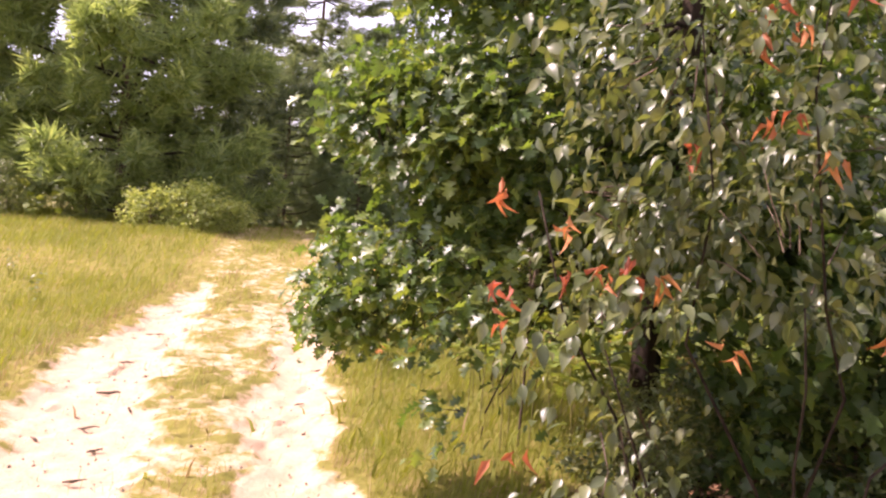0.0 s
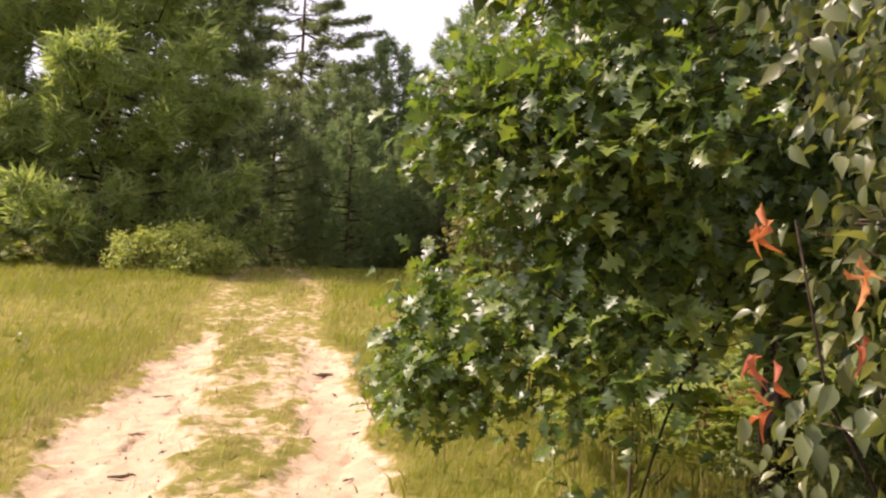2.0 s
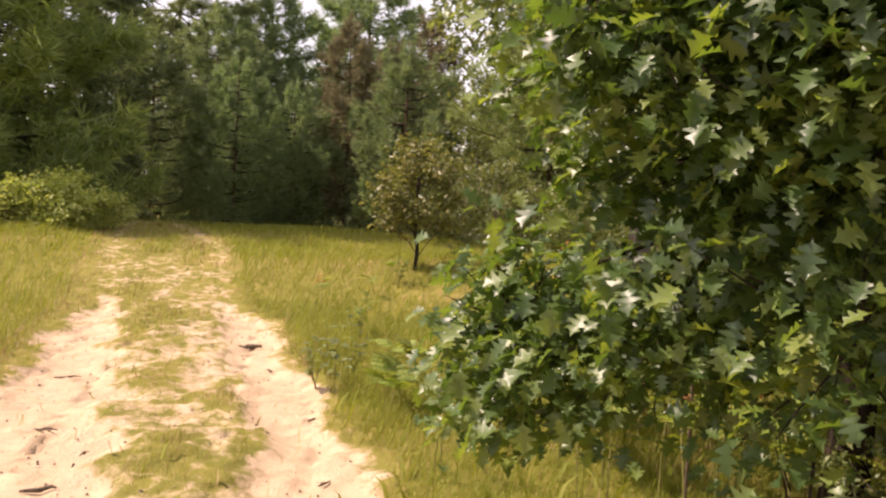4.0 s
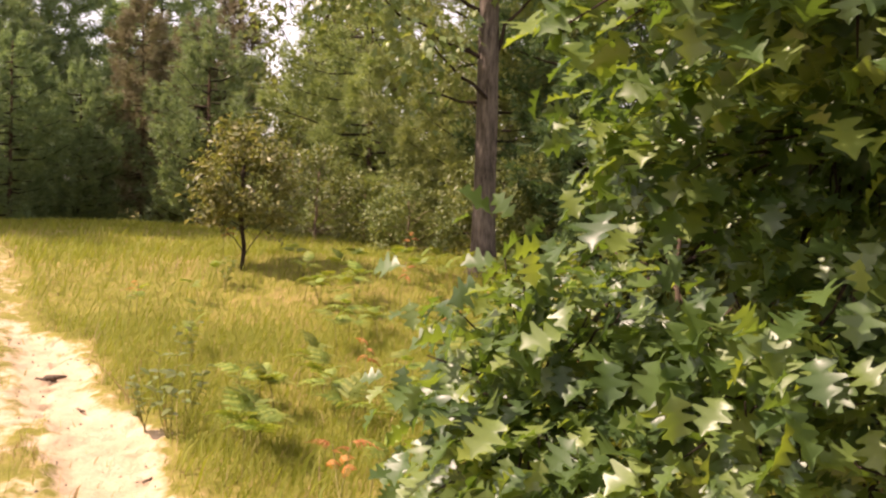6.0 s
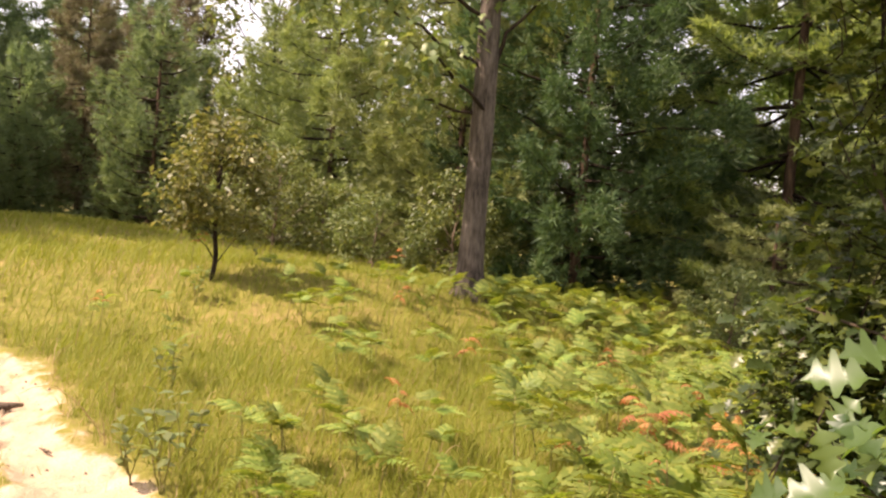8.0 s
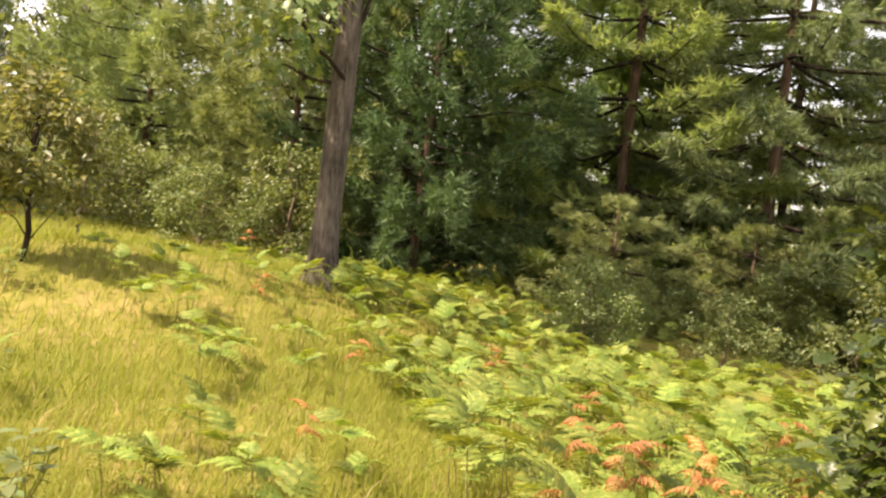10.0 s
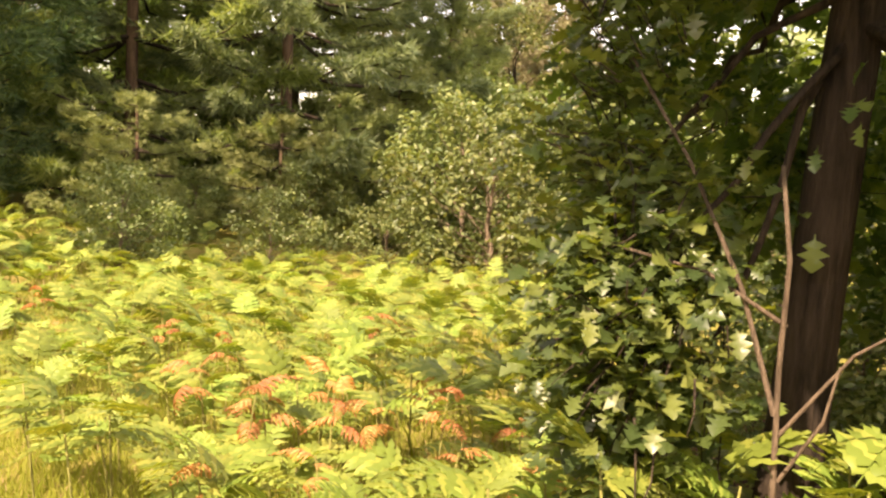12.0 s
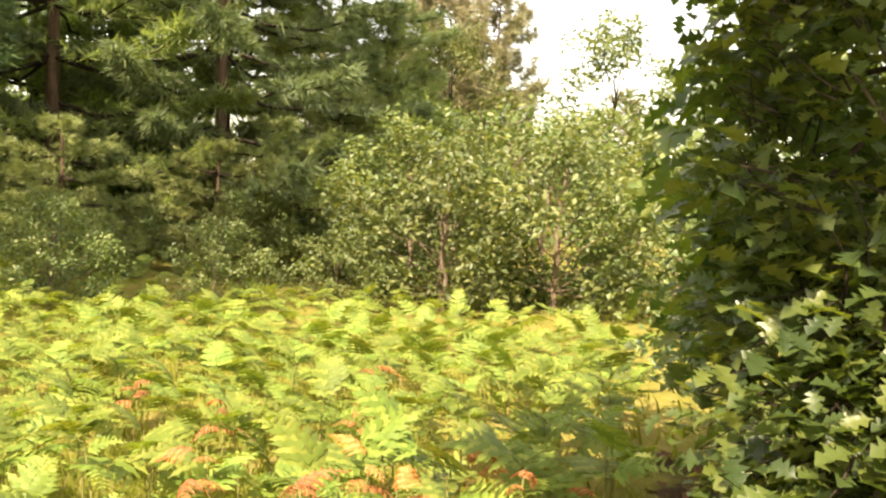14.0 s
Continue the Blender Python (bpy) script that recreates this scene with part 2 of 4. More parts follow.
def bent(a, b, n=6, wobble=0.06, sag=0.0):
    """A line of points from a to b that wanders and sags."""
    a, b = np.asarray(a, float), np.asarray(b, float)
    t = np.linspace(0, 1, n)[:, None]
    length = np.linalg.norm(b - a)
    p = a + (b - a) * t + rng.normal(size=(n, 3)) * wobble * length * 0.5 * np.sin(np.pi * t)
    p[:, 2] += sag * length * np.sin(np.pi * t[:, 0])
    return p


def blade(profile, fold=0.18, droop=0.25):
    """A leaf: halves either side of a midrib that is folded up and droops to its tip. profile: rows of (along, half width)."""
    v, f = [], []
    for y, w in profile:
        z = -droop * y * y
        v += [(-w, y, z + fold * w), (0, y, z), (w, y, z + fold * w)]
    for i in range(len(profile) - 1):
        a, b = 3 * i, 3 * i + 3
        f += [(a, a + 1, b + 1), (a, b + 1, b), (a + 1, a + 2, b + 2), (a + 1, b + 2, b + 1)]
    return np.array(v), np.array(f)


OAK_FINE = blade([(0, 0.012), (0.14, 0.02), (0.22, 0.13), (0.3, 0.27), (0.36, 0.3), (0.4, 0.13), (0.45, 0.15), (0.54, 0.39), (0.6, 0.42), (0.64, 0.16), (0.7, 0.17), (0.79, 0.3), (0.84, 0.27), (0.88, 0.11), (1.0, 0.015)], 0.34, 0.32)
OAK_FINE[0][2::3, 1] += 0.04 * np.sin(np.linspace(0, 3.1, 15))
OAK_FINE[0][0::3, 2] += 0.05 * np.sin(np.linspace(0, 9.0, 15))
OAK_LEAF = blade([(0, 0.015), (0.16, 0.03), (0.31, 0.3), (0.41, 0.13), (0.56, 0.42), (0.66, 0.14), (0.8, 0.3), (1.0, 0.03)], 0.34, 0.32)
OAK_LEAF[0][2::3, 1] += np.array([0, 0, 0.05, 0.05, 0.05, 0.04, 0.03, 0])
OAK_LEAF[0][0::3, 2] += np.array([0, 0, 0.04, 0, -0.07, 0, 0.03, 0])
OVAL_LEAF = blade([(0, 0.01), (0.1, 0.03), (0.22, 0.17), (0.42, 0.25), (0.62, 0.21), (0.84, 0.08), (1.0, 0.005)], 0.35, 0.4)
SMALL_LEAF = blade([(0, 0.02), (0.4, 0.3), (0.75, 0.22), (1.0, 0.01)], 0.25, 0.25)
LOBED_LEAF = blade([(0, 0.02), (0.3, 0.3), (0.42, 0.16), (0.6, 0.42), (0.72, 0.16), (1.0, 0.03)], 0.2, 0.25)
KITE = (np.array([(0, 0, 0), (-0.28, 0.5, 0.08), (0.28, 0.5, 0.08), (0, 1.0, -0.2)]), np.array([(0, 3, 1), (0, 2, 3)]))
CURLED_LEAF = blade([(0, 0.02), (0.2, 0.07), (0.4, 0.2), (0.6, 0.15), (0.8, 0.1), (1.0, 0.01)], 1.3, 0.8)


def tuft(n, length, width, seed):
    """A brush of needles round a twig tip that points along +y."""
    r = np.random.default_rng(seed)
    v, f = [], []
    for k in range(n):
        a, out = r.uniform(0, 6.28), r.uniform(0.3, 1.25)
        d = np.array([math.cos(a) * math.sin(out), math.cos(out), math.sin(a) * math.sin(out) + 0.15])
        s = np.cross(d, r.normal(size=3))
        s *= width / (np.linalg.norm(s) + 1e-9)
        b = np.array([0, r.uniform(-0.5, 0.2) * length, 0])
        tip = b + d * length * r.uniform(0.75, 1.15)
        v += [b - s, b + s, tip]
        f.append((3 * k, 3 * k + 1, 3 * k + 2))
    return np.array(v), np.array(f)


def rise(x, y):
    """Height of the ground."""
    x, y = np.asarray(x, float), np.asarray(y, float)
    z = np.interp(y, [-40, -5, 4, 8, 11, 13, 16, 20, 24, 30, 45, 90], [0, 0, 0.04, 0.14, 0.29, 0.46, 0.66, 0.76, 0.7, 0.5, 0.1, 0.0])
    z = z + 0.37 * np.exp(-((x - 2.6) ** 2 / 9 + (y - 13.4) ** 2 / 4)) - 0.03 * np.clip(x - 4, 0, 12) - 0.19 * np.clip((x - 0.8) / 2.8, 0, 1) * np.clip((y - 5) / 3, 0, 1)
    return z + 0.03 * np.sin(x * 1.3 + y * 0.7) * np.sin(y * 0.9 - x * 0.4)


LEFT_Y, LEFT_X, LEFT_W = [-30, 0, 4.2, 5, 6.5, 8, 9.8, 11.2, 14.7, 19, 23, 30, 45], [0.8, -1.1, -1.9, -2.1, -2.45, -2.65, -2.93, -3.05, -3.66, -4.4, -4.8, -4.2, 2], [0.4, 0.42, 0.42, 0.42, 0.44, 0.34, 0.24, 0.14, 0.11, 0.12, 0.26, 0.25, 0.2]
RIGHT_Y, RIGHT_X, RIGHT_W = [-30, 0, 4.4, 5.4, 7, 8.5, 9.2, 10.4, 11.7, 15.7, 20, 23, 30, 45], [2.4, 0.3, -0.7, -0.88, -1.1, -1.3, -1.45, -1.65, -1.88, -2.28, -3.2, -3.9, -2.8, 3.5], [0.3, 0.28, 0.28, 0.27, 0.24, 0.24, 0.25, 0.28, 0.12, 0.12, 0.17, 0.22, 0.2, 0.2]


PATCH = np.random.default_rng(3).random((64, 64))


def patchy(x, y, s):
    """Smooth random patches between 0 and 1, s of them to the metre."""
    u, v = np.asarray(x, float) * s, np.asarray(y, float) * s
    i, j = np.floor(u).astype(int), np.floor(v).astype(int)
    a, b = u - i, v - j
    a, b = a * a * (3 - 2 * a), b * b * (3 - 2 * b)
    p = lambda m, n: PATCH[m % 64, n % 64]
    return (p(i, j) * (1 - a) + p(i + 1, j) * a) * (1 - b) + (p(i, j + 1) * (1 - a) + p(i + 1, j + 1) * a) * b


def sandy(x, y):
    """1 in the wheel ruts, 0 in the turf, in between on the crown of the track."""
    x, y = np.asarray(x, float), np.asarray(y, float)
    lx, lw = np.interp(y, LEFT_Y, LEFT_X), np.interp(y, LEFT_Y, LEFT_W)
    rx, rw = np.interp(y, RIGHT_Y, RIGHT_X), np.interp(y, RIGHT_Y, RIGHT_W)
    ragged = 0.3 * (patchy(x, y, 3.1) - 0.5) + 0.16 * (patchy(x + 9, y, 8) - 0.5)
    l = 1 / (1 + np.exp(np.clip((np.abs(x - lx) - lw + ragged) / 0.07, -30, 30)))
    r = 1 / (1 + np.exp(np.clip((np.abs(x - rx) - rw + 0.8 * ragged) / 0.06, -30, 30)))
    worn = np.clip((14.5 - y) / 5, 0.42, 1)
    l, r = l * worn, r * worn
    crown = np.where((x > lx) & (x < rx), 0.12 + 0.5 * patchy(x * 1.5, y * 0.8, 2.6), 0.0) * np.clip((20 - y) / 10, 0.4, 1)
    verge = 0.22 * np.exp(-np.clip(lx - lw - x, 0, 9) / 0.5) * (x < lx)
    return np.maximum.reduce([l, r, crown, verge])


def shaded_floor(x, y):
    """1 on the bare leaf-strewn floor, darkened for shade, under the oak and the cherry bush."""
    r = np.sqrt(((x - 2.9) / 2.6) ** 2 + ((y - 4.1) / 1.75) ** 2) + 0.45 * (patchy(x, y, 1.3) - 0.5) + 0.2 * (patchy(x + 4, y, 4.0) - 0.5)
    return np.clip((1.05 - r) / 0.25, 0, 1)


def ground_z(x, y):
    s = sandy(x, y)
    return rise(x, y) - 0.06 * np.clip((s - 0.35) / 0.5, 0, 1)


# ---- ground ----
gx = np.unique(np.round(np.concatenate([np.arange(-5.5, 1.5, 0.07), np.arange(1.5, 7, 0.15), np.arange(-16, 18, 0.5), np.linspace(-60, 60, 25), [-600, -300, -150, -90, 90, 150, 300, 600]]), 3))
gy = np.unique(np.round(np.concatenate([np.arange(-1, 14, 0.08), np.arange(14, 27, 0.2), np.arange(-8, 50, 1.0), np.linspace(-60, 60, 25), [-600, -300, -150, -90, 90, 150, 300, 600]]), 3))
xx, yy = np.meshgrid(gx, gy)
zz = ground_z(xx, yy) + 0.012 * rng.normal(size=xx.shape) * (np.abs(xx) < 6)
nx, ny = len(gx), len(gy)
idx = np.arange(nx * ny).reshape(ny, nx)
quads = np.stack([idx[:-1, :-1], idx[:-1, 1:], idx[1:, 1:], idx[1:, :-1]], -1).reshape(-1, 4)
gme = mesh_of("ground", np.stack([xx, yy, zz], -1).reshape(-1, 3), np.concatenate([quads[:, [0, 1, 2]], quads[:, [0, 2, 3]]]), GROUND, True)
gme.attributes.new("sand", "FLOAT", "POINT").data.foreach_set("value", sandy(xx, yy).astype(np.float32).ravel())
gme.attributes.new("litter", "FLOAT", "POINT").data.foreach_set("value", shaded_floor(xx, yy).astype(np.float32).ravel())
tagged(new("ground", gme), "sandy two-rut track through grassy heath ground", "ground", kind="structure")


def in_blobs(blobs, n, power=0.3, weight=None):
    """Random places in a union of ellipsoids, denser towards their skins."""
    vol = np.array([b[3] * b[4] * b[5] for b in blobs]) ** 0.8 if weight is None else np.array(weight, float)
    which = rng.choice(len(blobs), n, p=vol / vol.sum())
    b = np.array(blobs)[which]
    d = rng.normal(size=(n, 3))
    d /= np.linalg.norm(d, axis=1)[:, None]
    return b[:, :3] + d * b[:, 3:] * (rng.random(n) ** power)[:, None], d


def leafy(centres, out, per, template, size, gather, pitch=(-0.5, 0.4), roll=0.45):
    """Sprays of leaves round the given twig tips."""
    n = len(centres)
    c = np.repeat(centres, per, 0) + rng.normal(size=(n * per, 3)) * gather
    yaw = np.repeat(np.arctan2(-out[:, 0], out[:, 1]), per) + rng.normal(0, 1.0, n * per)
    rot = turns(yaw, rng.normal(pitch[0], pitch[1], n * per), rng.normal(0, roll, n * per))
    return spread(template[0], template[1], c, rot, size * rng.uniform(0.55, 1.3, n * per))


def twigs(starts, ends, r0, r1, n=4, sides=4, sag=0.0):
    return joined([tube(bent(a, b, n, 0.12, sag), np.linspace(r0, r1, n), sides) for a, b in zip(starts, ends)])


# ---- near oak with low boughs ----
OAK_AT = np.array([1.27, 5.19, 0.08])
oak = thing("oak_tree", OAK_AT, "low-branched oak with glossy lobed green leaves beside track", "tree")
trunk_line = np.array([[0.0, 0.03, -0.15], [-0.01, 0.02, 0.15], [0.0, 0.0, 0.6], [0.0, -0.02, 1.1], [0.03, -0.05, 1.7], [0.06, -0.09, 2.4], [0.1, -0.16, 3.6], [0.08, -0.25, 5.0]])
part("trunk", mesh_of("oak_trunk", *tube(trunk_line, [0.15, 0.11, 0.09, 0.082, 0.077, 0.072, 0.05, 0.02], 14, 0.045), BARK_DARK, True), oak)
# centre, radii and share of the leaves of each bough
OAK_BOUGHS = [
    (1.8, 5.45, 2.35, 0.6, 0.3, 0.5, 3.2), (0.9, 5.3, 2.35, 0.4, 0.25, 0.28, 2.6), (2.4, 5.2, 1.6, 0.5, 0.3, 0.6, 4.0),
    # The last three boughs here are unseen, added overhead to shade the young oak.
    (0.15, 4.3, 1.7, 0.45, 0.4, 0.28, 5.5), (0.25, 3.9, 1.6, 0.3, 0.3, 0.25, 3.0), (-1.7, 6.0, 3.8, 0.7, 0.5, 0.2, 8.0), (-1.5, 5.5, 3.7, 0.6, 0.5, 0.2, 7.0), (-1.6, 6.6, 3.9, 0.7, 0.5, 0.2, 6.0),
    (-0.45, 4.48, 1.12, 0.42, 0.34, 0.36, 6.5), (-0.1, 4.2, 1.15, 0.45, 0.36, 0.38, 5.5), (0.2, 3.75, 1.2, 0.36, 0.4, 0.36, 3.0), (0.25, 3.95, 0.6, 0.3, 0.3, 0.2, 0.9),
    (-0.35, 3.85, 1.98, 0.42, 0.4, 0.24, 8.0), (0.1, 3.6, 1.95, 0.4, 0.4, 0.32, 6.0), (0.35, 4.2, 2.3, 0.6, 0.6, 0.4, 5.5), (-0.1, 3.75, 2.65, 0.75, 0.5, 0.32, 4.0),
    (0.6, 4.0, 3.1, 0.95, 0.7, 0.4, 4.0), (1.0, 4.9, 3.7, 1.5, 1.1, 0.7, 5.0), (1.2, 5.0, 4.7, 1.0, 0.9, 0.6, 2.0),
    (0.8, 4.55, 1.6, 0.6, 0.45, 0.7, 3.5), (1.5, 4.4, 1.6, 0.8, 0.6, 0.8, 4.0), (2.0, 4.9, 2.3, 0.7, 0.7, 0.9, 3.0),
    (0.62, 5.62, 1.15, 0.3, 0.2, 0.45, 4.5), (1.15, 5.72, 1.5, 0.5, 0.2, 0.75, 5.5), (2.1, 5.7, 1.6, 0.6, 0.2, 0.9, 2.4), (0.95, 5.75, 2.2, 0.4, 0.18, 0.35, 3.0), (2.2, 5.7, 2.7, 0.8, 0.4, 0.5, 3.0), (0.9, 5.55, 0.75, 0.4, 0.2, 0.25, 2.0),
    # Overhanging high boughs, extended unseen to shade the trunk, young leaves and ferns.
    (-0.5, 5.7, 3.4, 0.8, 0.6, 0.25, 10.0), (0.5, 6.1, 3.3, 0.9, 0.6, 0.3, 9.0), (1.5, 6.1, 3.4, 0.9, 0.6, 0.3, 6.5), (-1.2, 6.0, 3.7, 0.8, 0.6, 0.25, 9.0), (0.0, 6.7, 3.7, 0.8, 0.5, 0.3, 5.0), (-1.0, 6.6, 3.9, 0.8, 0.5, 0.25, 6.0),
]
OAK_BLOBS, OAK_WEIGHT = [b[:6] for b in OAK_BOUGHS], [b[6] for b in OAK_BOUGHS]
for b in OAK_BLOBS:
    e = np.array(b[:3])
    h = np.clip(1.0 + 0.7 * e[2], 1.9, 4.2)
    root = np.array([np.interp(h, trunk_line[:, 2], trunk_line[:, k]) for k in range(3)])
    line = bent(root, e - OAK_AT, 8, 0.045, 0.05)
    part("limb", mesh_of("oak_limb", *tube(line, np.linspace(0.017, 0.004, 8), 6, 0.05), BARK_DARK, True), oak)
c, d = in_blobs(OAK_BLOBS, 1150, 0.45, OAK_WEIGHT)
c = np.repeat(c, 7, 0) + rng.normal(size=(8050, 3)) * np.array([0.11, 0.11, 0.035])
below = c[:, 2] < 2.7
# the outline of the low crown: the lowest bough reaches furthest out
keep = (c[:, 2] > 0.4) & (c[:, 0] > -0.82) & ((c[:, 2] > 1.5) | (c[:, 0] > -0.72))
keep &= ~below | (c[:, 0] > -1.36 + np.where(c[:, 2] < 1.52, 0.5, 0.72) * (c[:, 1] - 3.19))
keep &= ~below | ((c[:, 1] < 5.93) & (c[:, 0] > -1.5 + 1.79 * (c[:, 1] - 4.73)))
keep &= ~below | (c[:, 0] > np.where(c[:, 2] > 1.5, -0.64 + 0.9 * np.clip(4.05 - c[:, 1], 0, 1), -0.74 + 0.8 * np.clip(4.3 - c[:, 1], 0, 1)))
keep &= ~((c[:, 2] > 1.48) & (c[:, 2] < 1.78) & (c[:, 0] < -0.38) & (rng.random(len(c)) < 0.75))
# an open window between the boughs, down to the trunk
gap = 5.327 - 0.08 * c[:, 0]
keep &= ~((c[:, 1] > gap - 0.24) & (c[:, 1] < gap + 0.12) & (c[:, 2] < 1.95) & (c[:, 0] < 1.0))
# the hollow under the upper boughs
keep &= ~((c[:, 0] > 0.3) & (c[:, 1] < 5.1) & (c[:, 2] > 0.5) & (c[:, 2] < 1.5) & (rng.random(len(c)) < 0.8))
keep &= ~((c[:, 0] > 0.05) & (c[:, 1] < 4.15) & (c[:, 2] < 1.12) & (rng.random(len(c)) < 0.8))
c = c[keep]
front = (c[:, 0] < 0.6) & (c[:, 2] < 2.4) & (c[:, 1] < 5.1)
near = np.array(OAK_BLOBS)[:, :3][np.argmin(np.linalg.norm(c[:, None] - np.array(OAK_BLOBS)[None, :, :3], axis=2), 1)]
reach_back = (near - c) * 0.5
reach_back *= np.minimum(1, 0.28 / (np.linalg.norm(reach_back, axis=1) + 1e-6))[:, None]
tagged(part("twig", mesh_of("oak_twigs", *twigs((c + reach_back)[::3] - OAK_AT, c[::3] - OAK_AT, 0.004, 0.0015, 3, 3), BARK_DARK), oak), kind="stuff")
deep, _ = in_blobs([(0.95, 4.6, 1.9, 0.6, 0.4, 0.7), (1.7, 4.3, 1.4, 0.9, 0.6, 1.1), (2.2, 3.7, 1.0, 0.9, 0.5, 0.9), (1.8, 4.4, 0.6, 0.6, 0.4, 0.5), (2.6, 4.7, 1.7, 0.7, 0.5, 1.2)], 1100, 0.6)
deep = deep[(deep[:, 2] > np.where(deep[:, 0] > 1.35, 0.15, 0.8)) & (deep[:, 1] < 5.0 + 0.2 * (deep[:, 0] > 1.9))]
high = c[:, 2] > 3.0
north = ~front & (c[:, 1] > 5.36) & (c[:, 2] < 2.6) & (c[:, 0] < 1.25)


def oak_leaves(at, *sets, pitch=(-0.28, 0.5), roll=0.55):
    return joined([leafy(k - at, k - np.array([1.3, 5.0, 1.5]), n, lf, sz, 0.05, pitch, roll) for k, n, lf, sz in sets])


part("crown", mesh_of("oak_crown", *oak_leaves(OAK_AT, (c[front], 5, OAK_FINE, 0.076), (c[~front & ~north & ~high], 6, OAK_LEAF, 0.085), (c[high], 4, SMALL_LEAF, 0.125), (deep, 6, LOBED_LEAF, 0.1)), OAK, True), oak)

# ---- young oak that stands before the trunk ----
YOUNG_AT = np.array([0.55, 5.27, 0.06])
young = thing("young_oak", YOUNG_AT, "young oak with pale forked stems and small dark leaves", "tree")
for line, r in [([(0, 0, -0.06), (0.01, 0.01, 0.6), (0.0, 0.03, 1.05), (-0.02, 0.03, 1.3), (0.02, 0.06, 1.5)], 0.009), ([(0.0, 0.03, 0.95), (0.05, 0.12, 1.22), (0.16, 0.26, 1.5), (0.22, 0.42, 1.75)], 0.007),
                ([(0.01, 0.02, 0.9), (0.02, -0.12, 1.1), (0.02, -0.2, 1.16)], 0.005), ([(0.01, 0.01, 0.8), (0.0, -0.07, 0.95), (-0.02, -0.09, 1.08)], 0.005), ([(0.01, 0.02, 1.15), (0.05, 0.2, 1.25), (-0.05, 0.38, 1.3)], 0.006)]:
    part("stem", mesh_of("young_oak_stem", *tube(np.array(line), np.linspace(r, r * 0.5, len(line)), 7, 0.06), YOUNG_STEM, True), young, "pale bare stem")
k = c[north]
tagged(part("twig", mesh_of("young_oak_twigs", *twigs((k + (np.array([0.6, 5.45, 1.5]) - k) * 0.22)[::2] - YOUNG_AT, k[::2] - YOUNG_AT, 0.003, 0.0012, 3, 3), BARK_DARK), young), kind="stuff")
part("crown", mesh_of("young_oak_crown", *oak_leaves(YOUNG_AT, (k, 7, OAK_LEAF, 0.062), pitch=(0.12, 0.4), roll=0.4), OAK, True), young)

# ---- cherry bush with withered leaves ----
CH_AT = np.array([1.45, 3.15, 0.03])
cherry = thing("cherry_bush", CH_AT, "leafy cherry bush hung with withered orange-red leaf clusters", "bush")
CH_BLOBS = [(1.15, 2.95, 1.35, 0.95, 0.5, 0.75), (1.35, 3.0, 2.25, 1.1, 0.55, 0.7), (0.75, 2.85, 0.62, 0.5, 0.35, 0.3)]
tips = [(0.3, 2.85, 1.6), (0.55, 2.8, 1.1), (0.8, 2.9, 2.2), (1.2, 2.8, 2.6), (1.8, 2.8, 1.9), (1.1, 2.6, 1.3), (2.1, 3.0, 2.3)]
for e in tips:
    line = bent((rng.uniform(-0.04, 0.04), rng.uniform(-0.04, 0.04), -0.05), np.array(e) - CH_AT, 8, 0.07, -0.22)
    part("stem", mesh_of("cherry_stem", *tube(line, np.linspace(0.011, 0.003, 8), 6), BARK_DARK, True), cherry)
c, d = in_blobs(CH_BLOBS, 165, 0.5, [5, 6.5, 0.7])
c = np.repeat(c, 5, 0) + np.repeat(d, 5, 0) * np.tile(np.linspace(-0.16, 0.16, 5), 165)[:, None] + rng.normal(size=(825, 3)) * 0.03
c = c[(c[:, 0] > 0.52 * (c[:, 1] - 1.12) - 0.72) & ((c[:, 2] > 1.2) | ((c[:, 2] < 0.88) & (c[:, 0] < 1.0)) | ((c[:, 0] < 0.4) & (c[:, 2] > 1.0)))]
c = c[(c[:, 0] < 1.0) | (rng.random(len(c)) < 0.42)]
near = np.array(tips)[np.argmin(np.linalg.norm(c[:, None] - np.array(tips)[None], axis=2), 1)]
tagged(part("twig", mesh_of("cherry_twigs", *twigs((c + (near - c) * 0.5)[::7] - CH_AT, c[::7] - CH_AT, 0.004, 0.0015, 3, 3), TWIG), cherry), kind="stuff")
part("foliage", mesh_of("cherry_foliage", *leafy(c - CH_AT, c - np.array([1.4, 3.3, 1.3]), 8, OVAL_LEAF, 0.066, 0.06, (-0.55, 0.5), 0.6), CHERRY, True), cherry)
WITHERED = [(0.17, 2.72, 1.62), (0.38, 2.7, 1.5), (0.4, 2.7, 1.35), (0.5, 2.7, 1.36), (0.58, 2.68, 1.38), (0.66, 2.68, 1.36), (0.2, 2.75, 1.3), (0.2, 2.75, 1.2), (0.95, 2.6, 1.85),
            (1.02, 2.6, 1.87), (0.95, 2.65, 2.2), (0.9, 2.65, 2.1), (1.05, 2.7, 2.15), (0.97, 2.7, 2.35), (1.1, 2.7, 2.45), (1.2, 2.6, 2.3), (1.4, 2.7, 2.0), (1.45, 2.65, 1.9),
            (1.15, 2.6, 1.75), (1.38, 2.6, 1.25), (0.75, 2.7, 1.75), (1.3, 2.7, 2.5), (0.25, 2.7, 0.75), (0.9, 2.65, 1.15)]
for w in WITHERED:
    wc = np.repeat(np.array([w]), 4, 0) + rng.normal(size=(4, 3)) * 0.02
    sp = spread(*CURLED_LEAF, wc - CH_AT, turns(rng.uniform(0, 6.28, 4), rng.normal(-0.85, 0.45, 4), rng.normal(0, 0.9, 4)), rng.uniform(0.04, 0.075, 4))
    part("withered_leaves", mesh_of("withered", *sp, DEADLEAF), cherry, "withered orange-red hanging leaves")

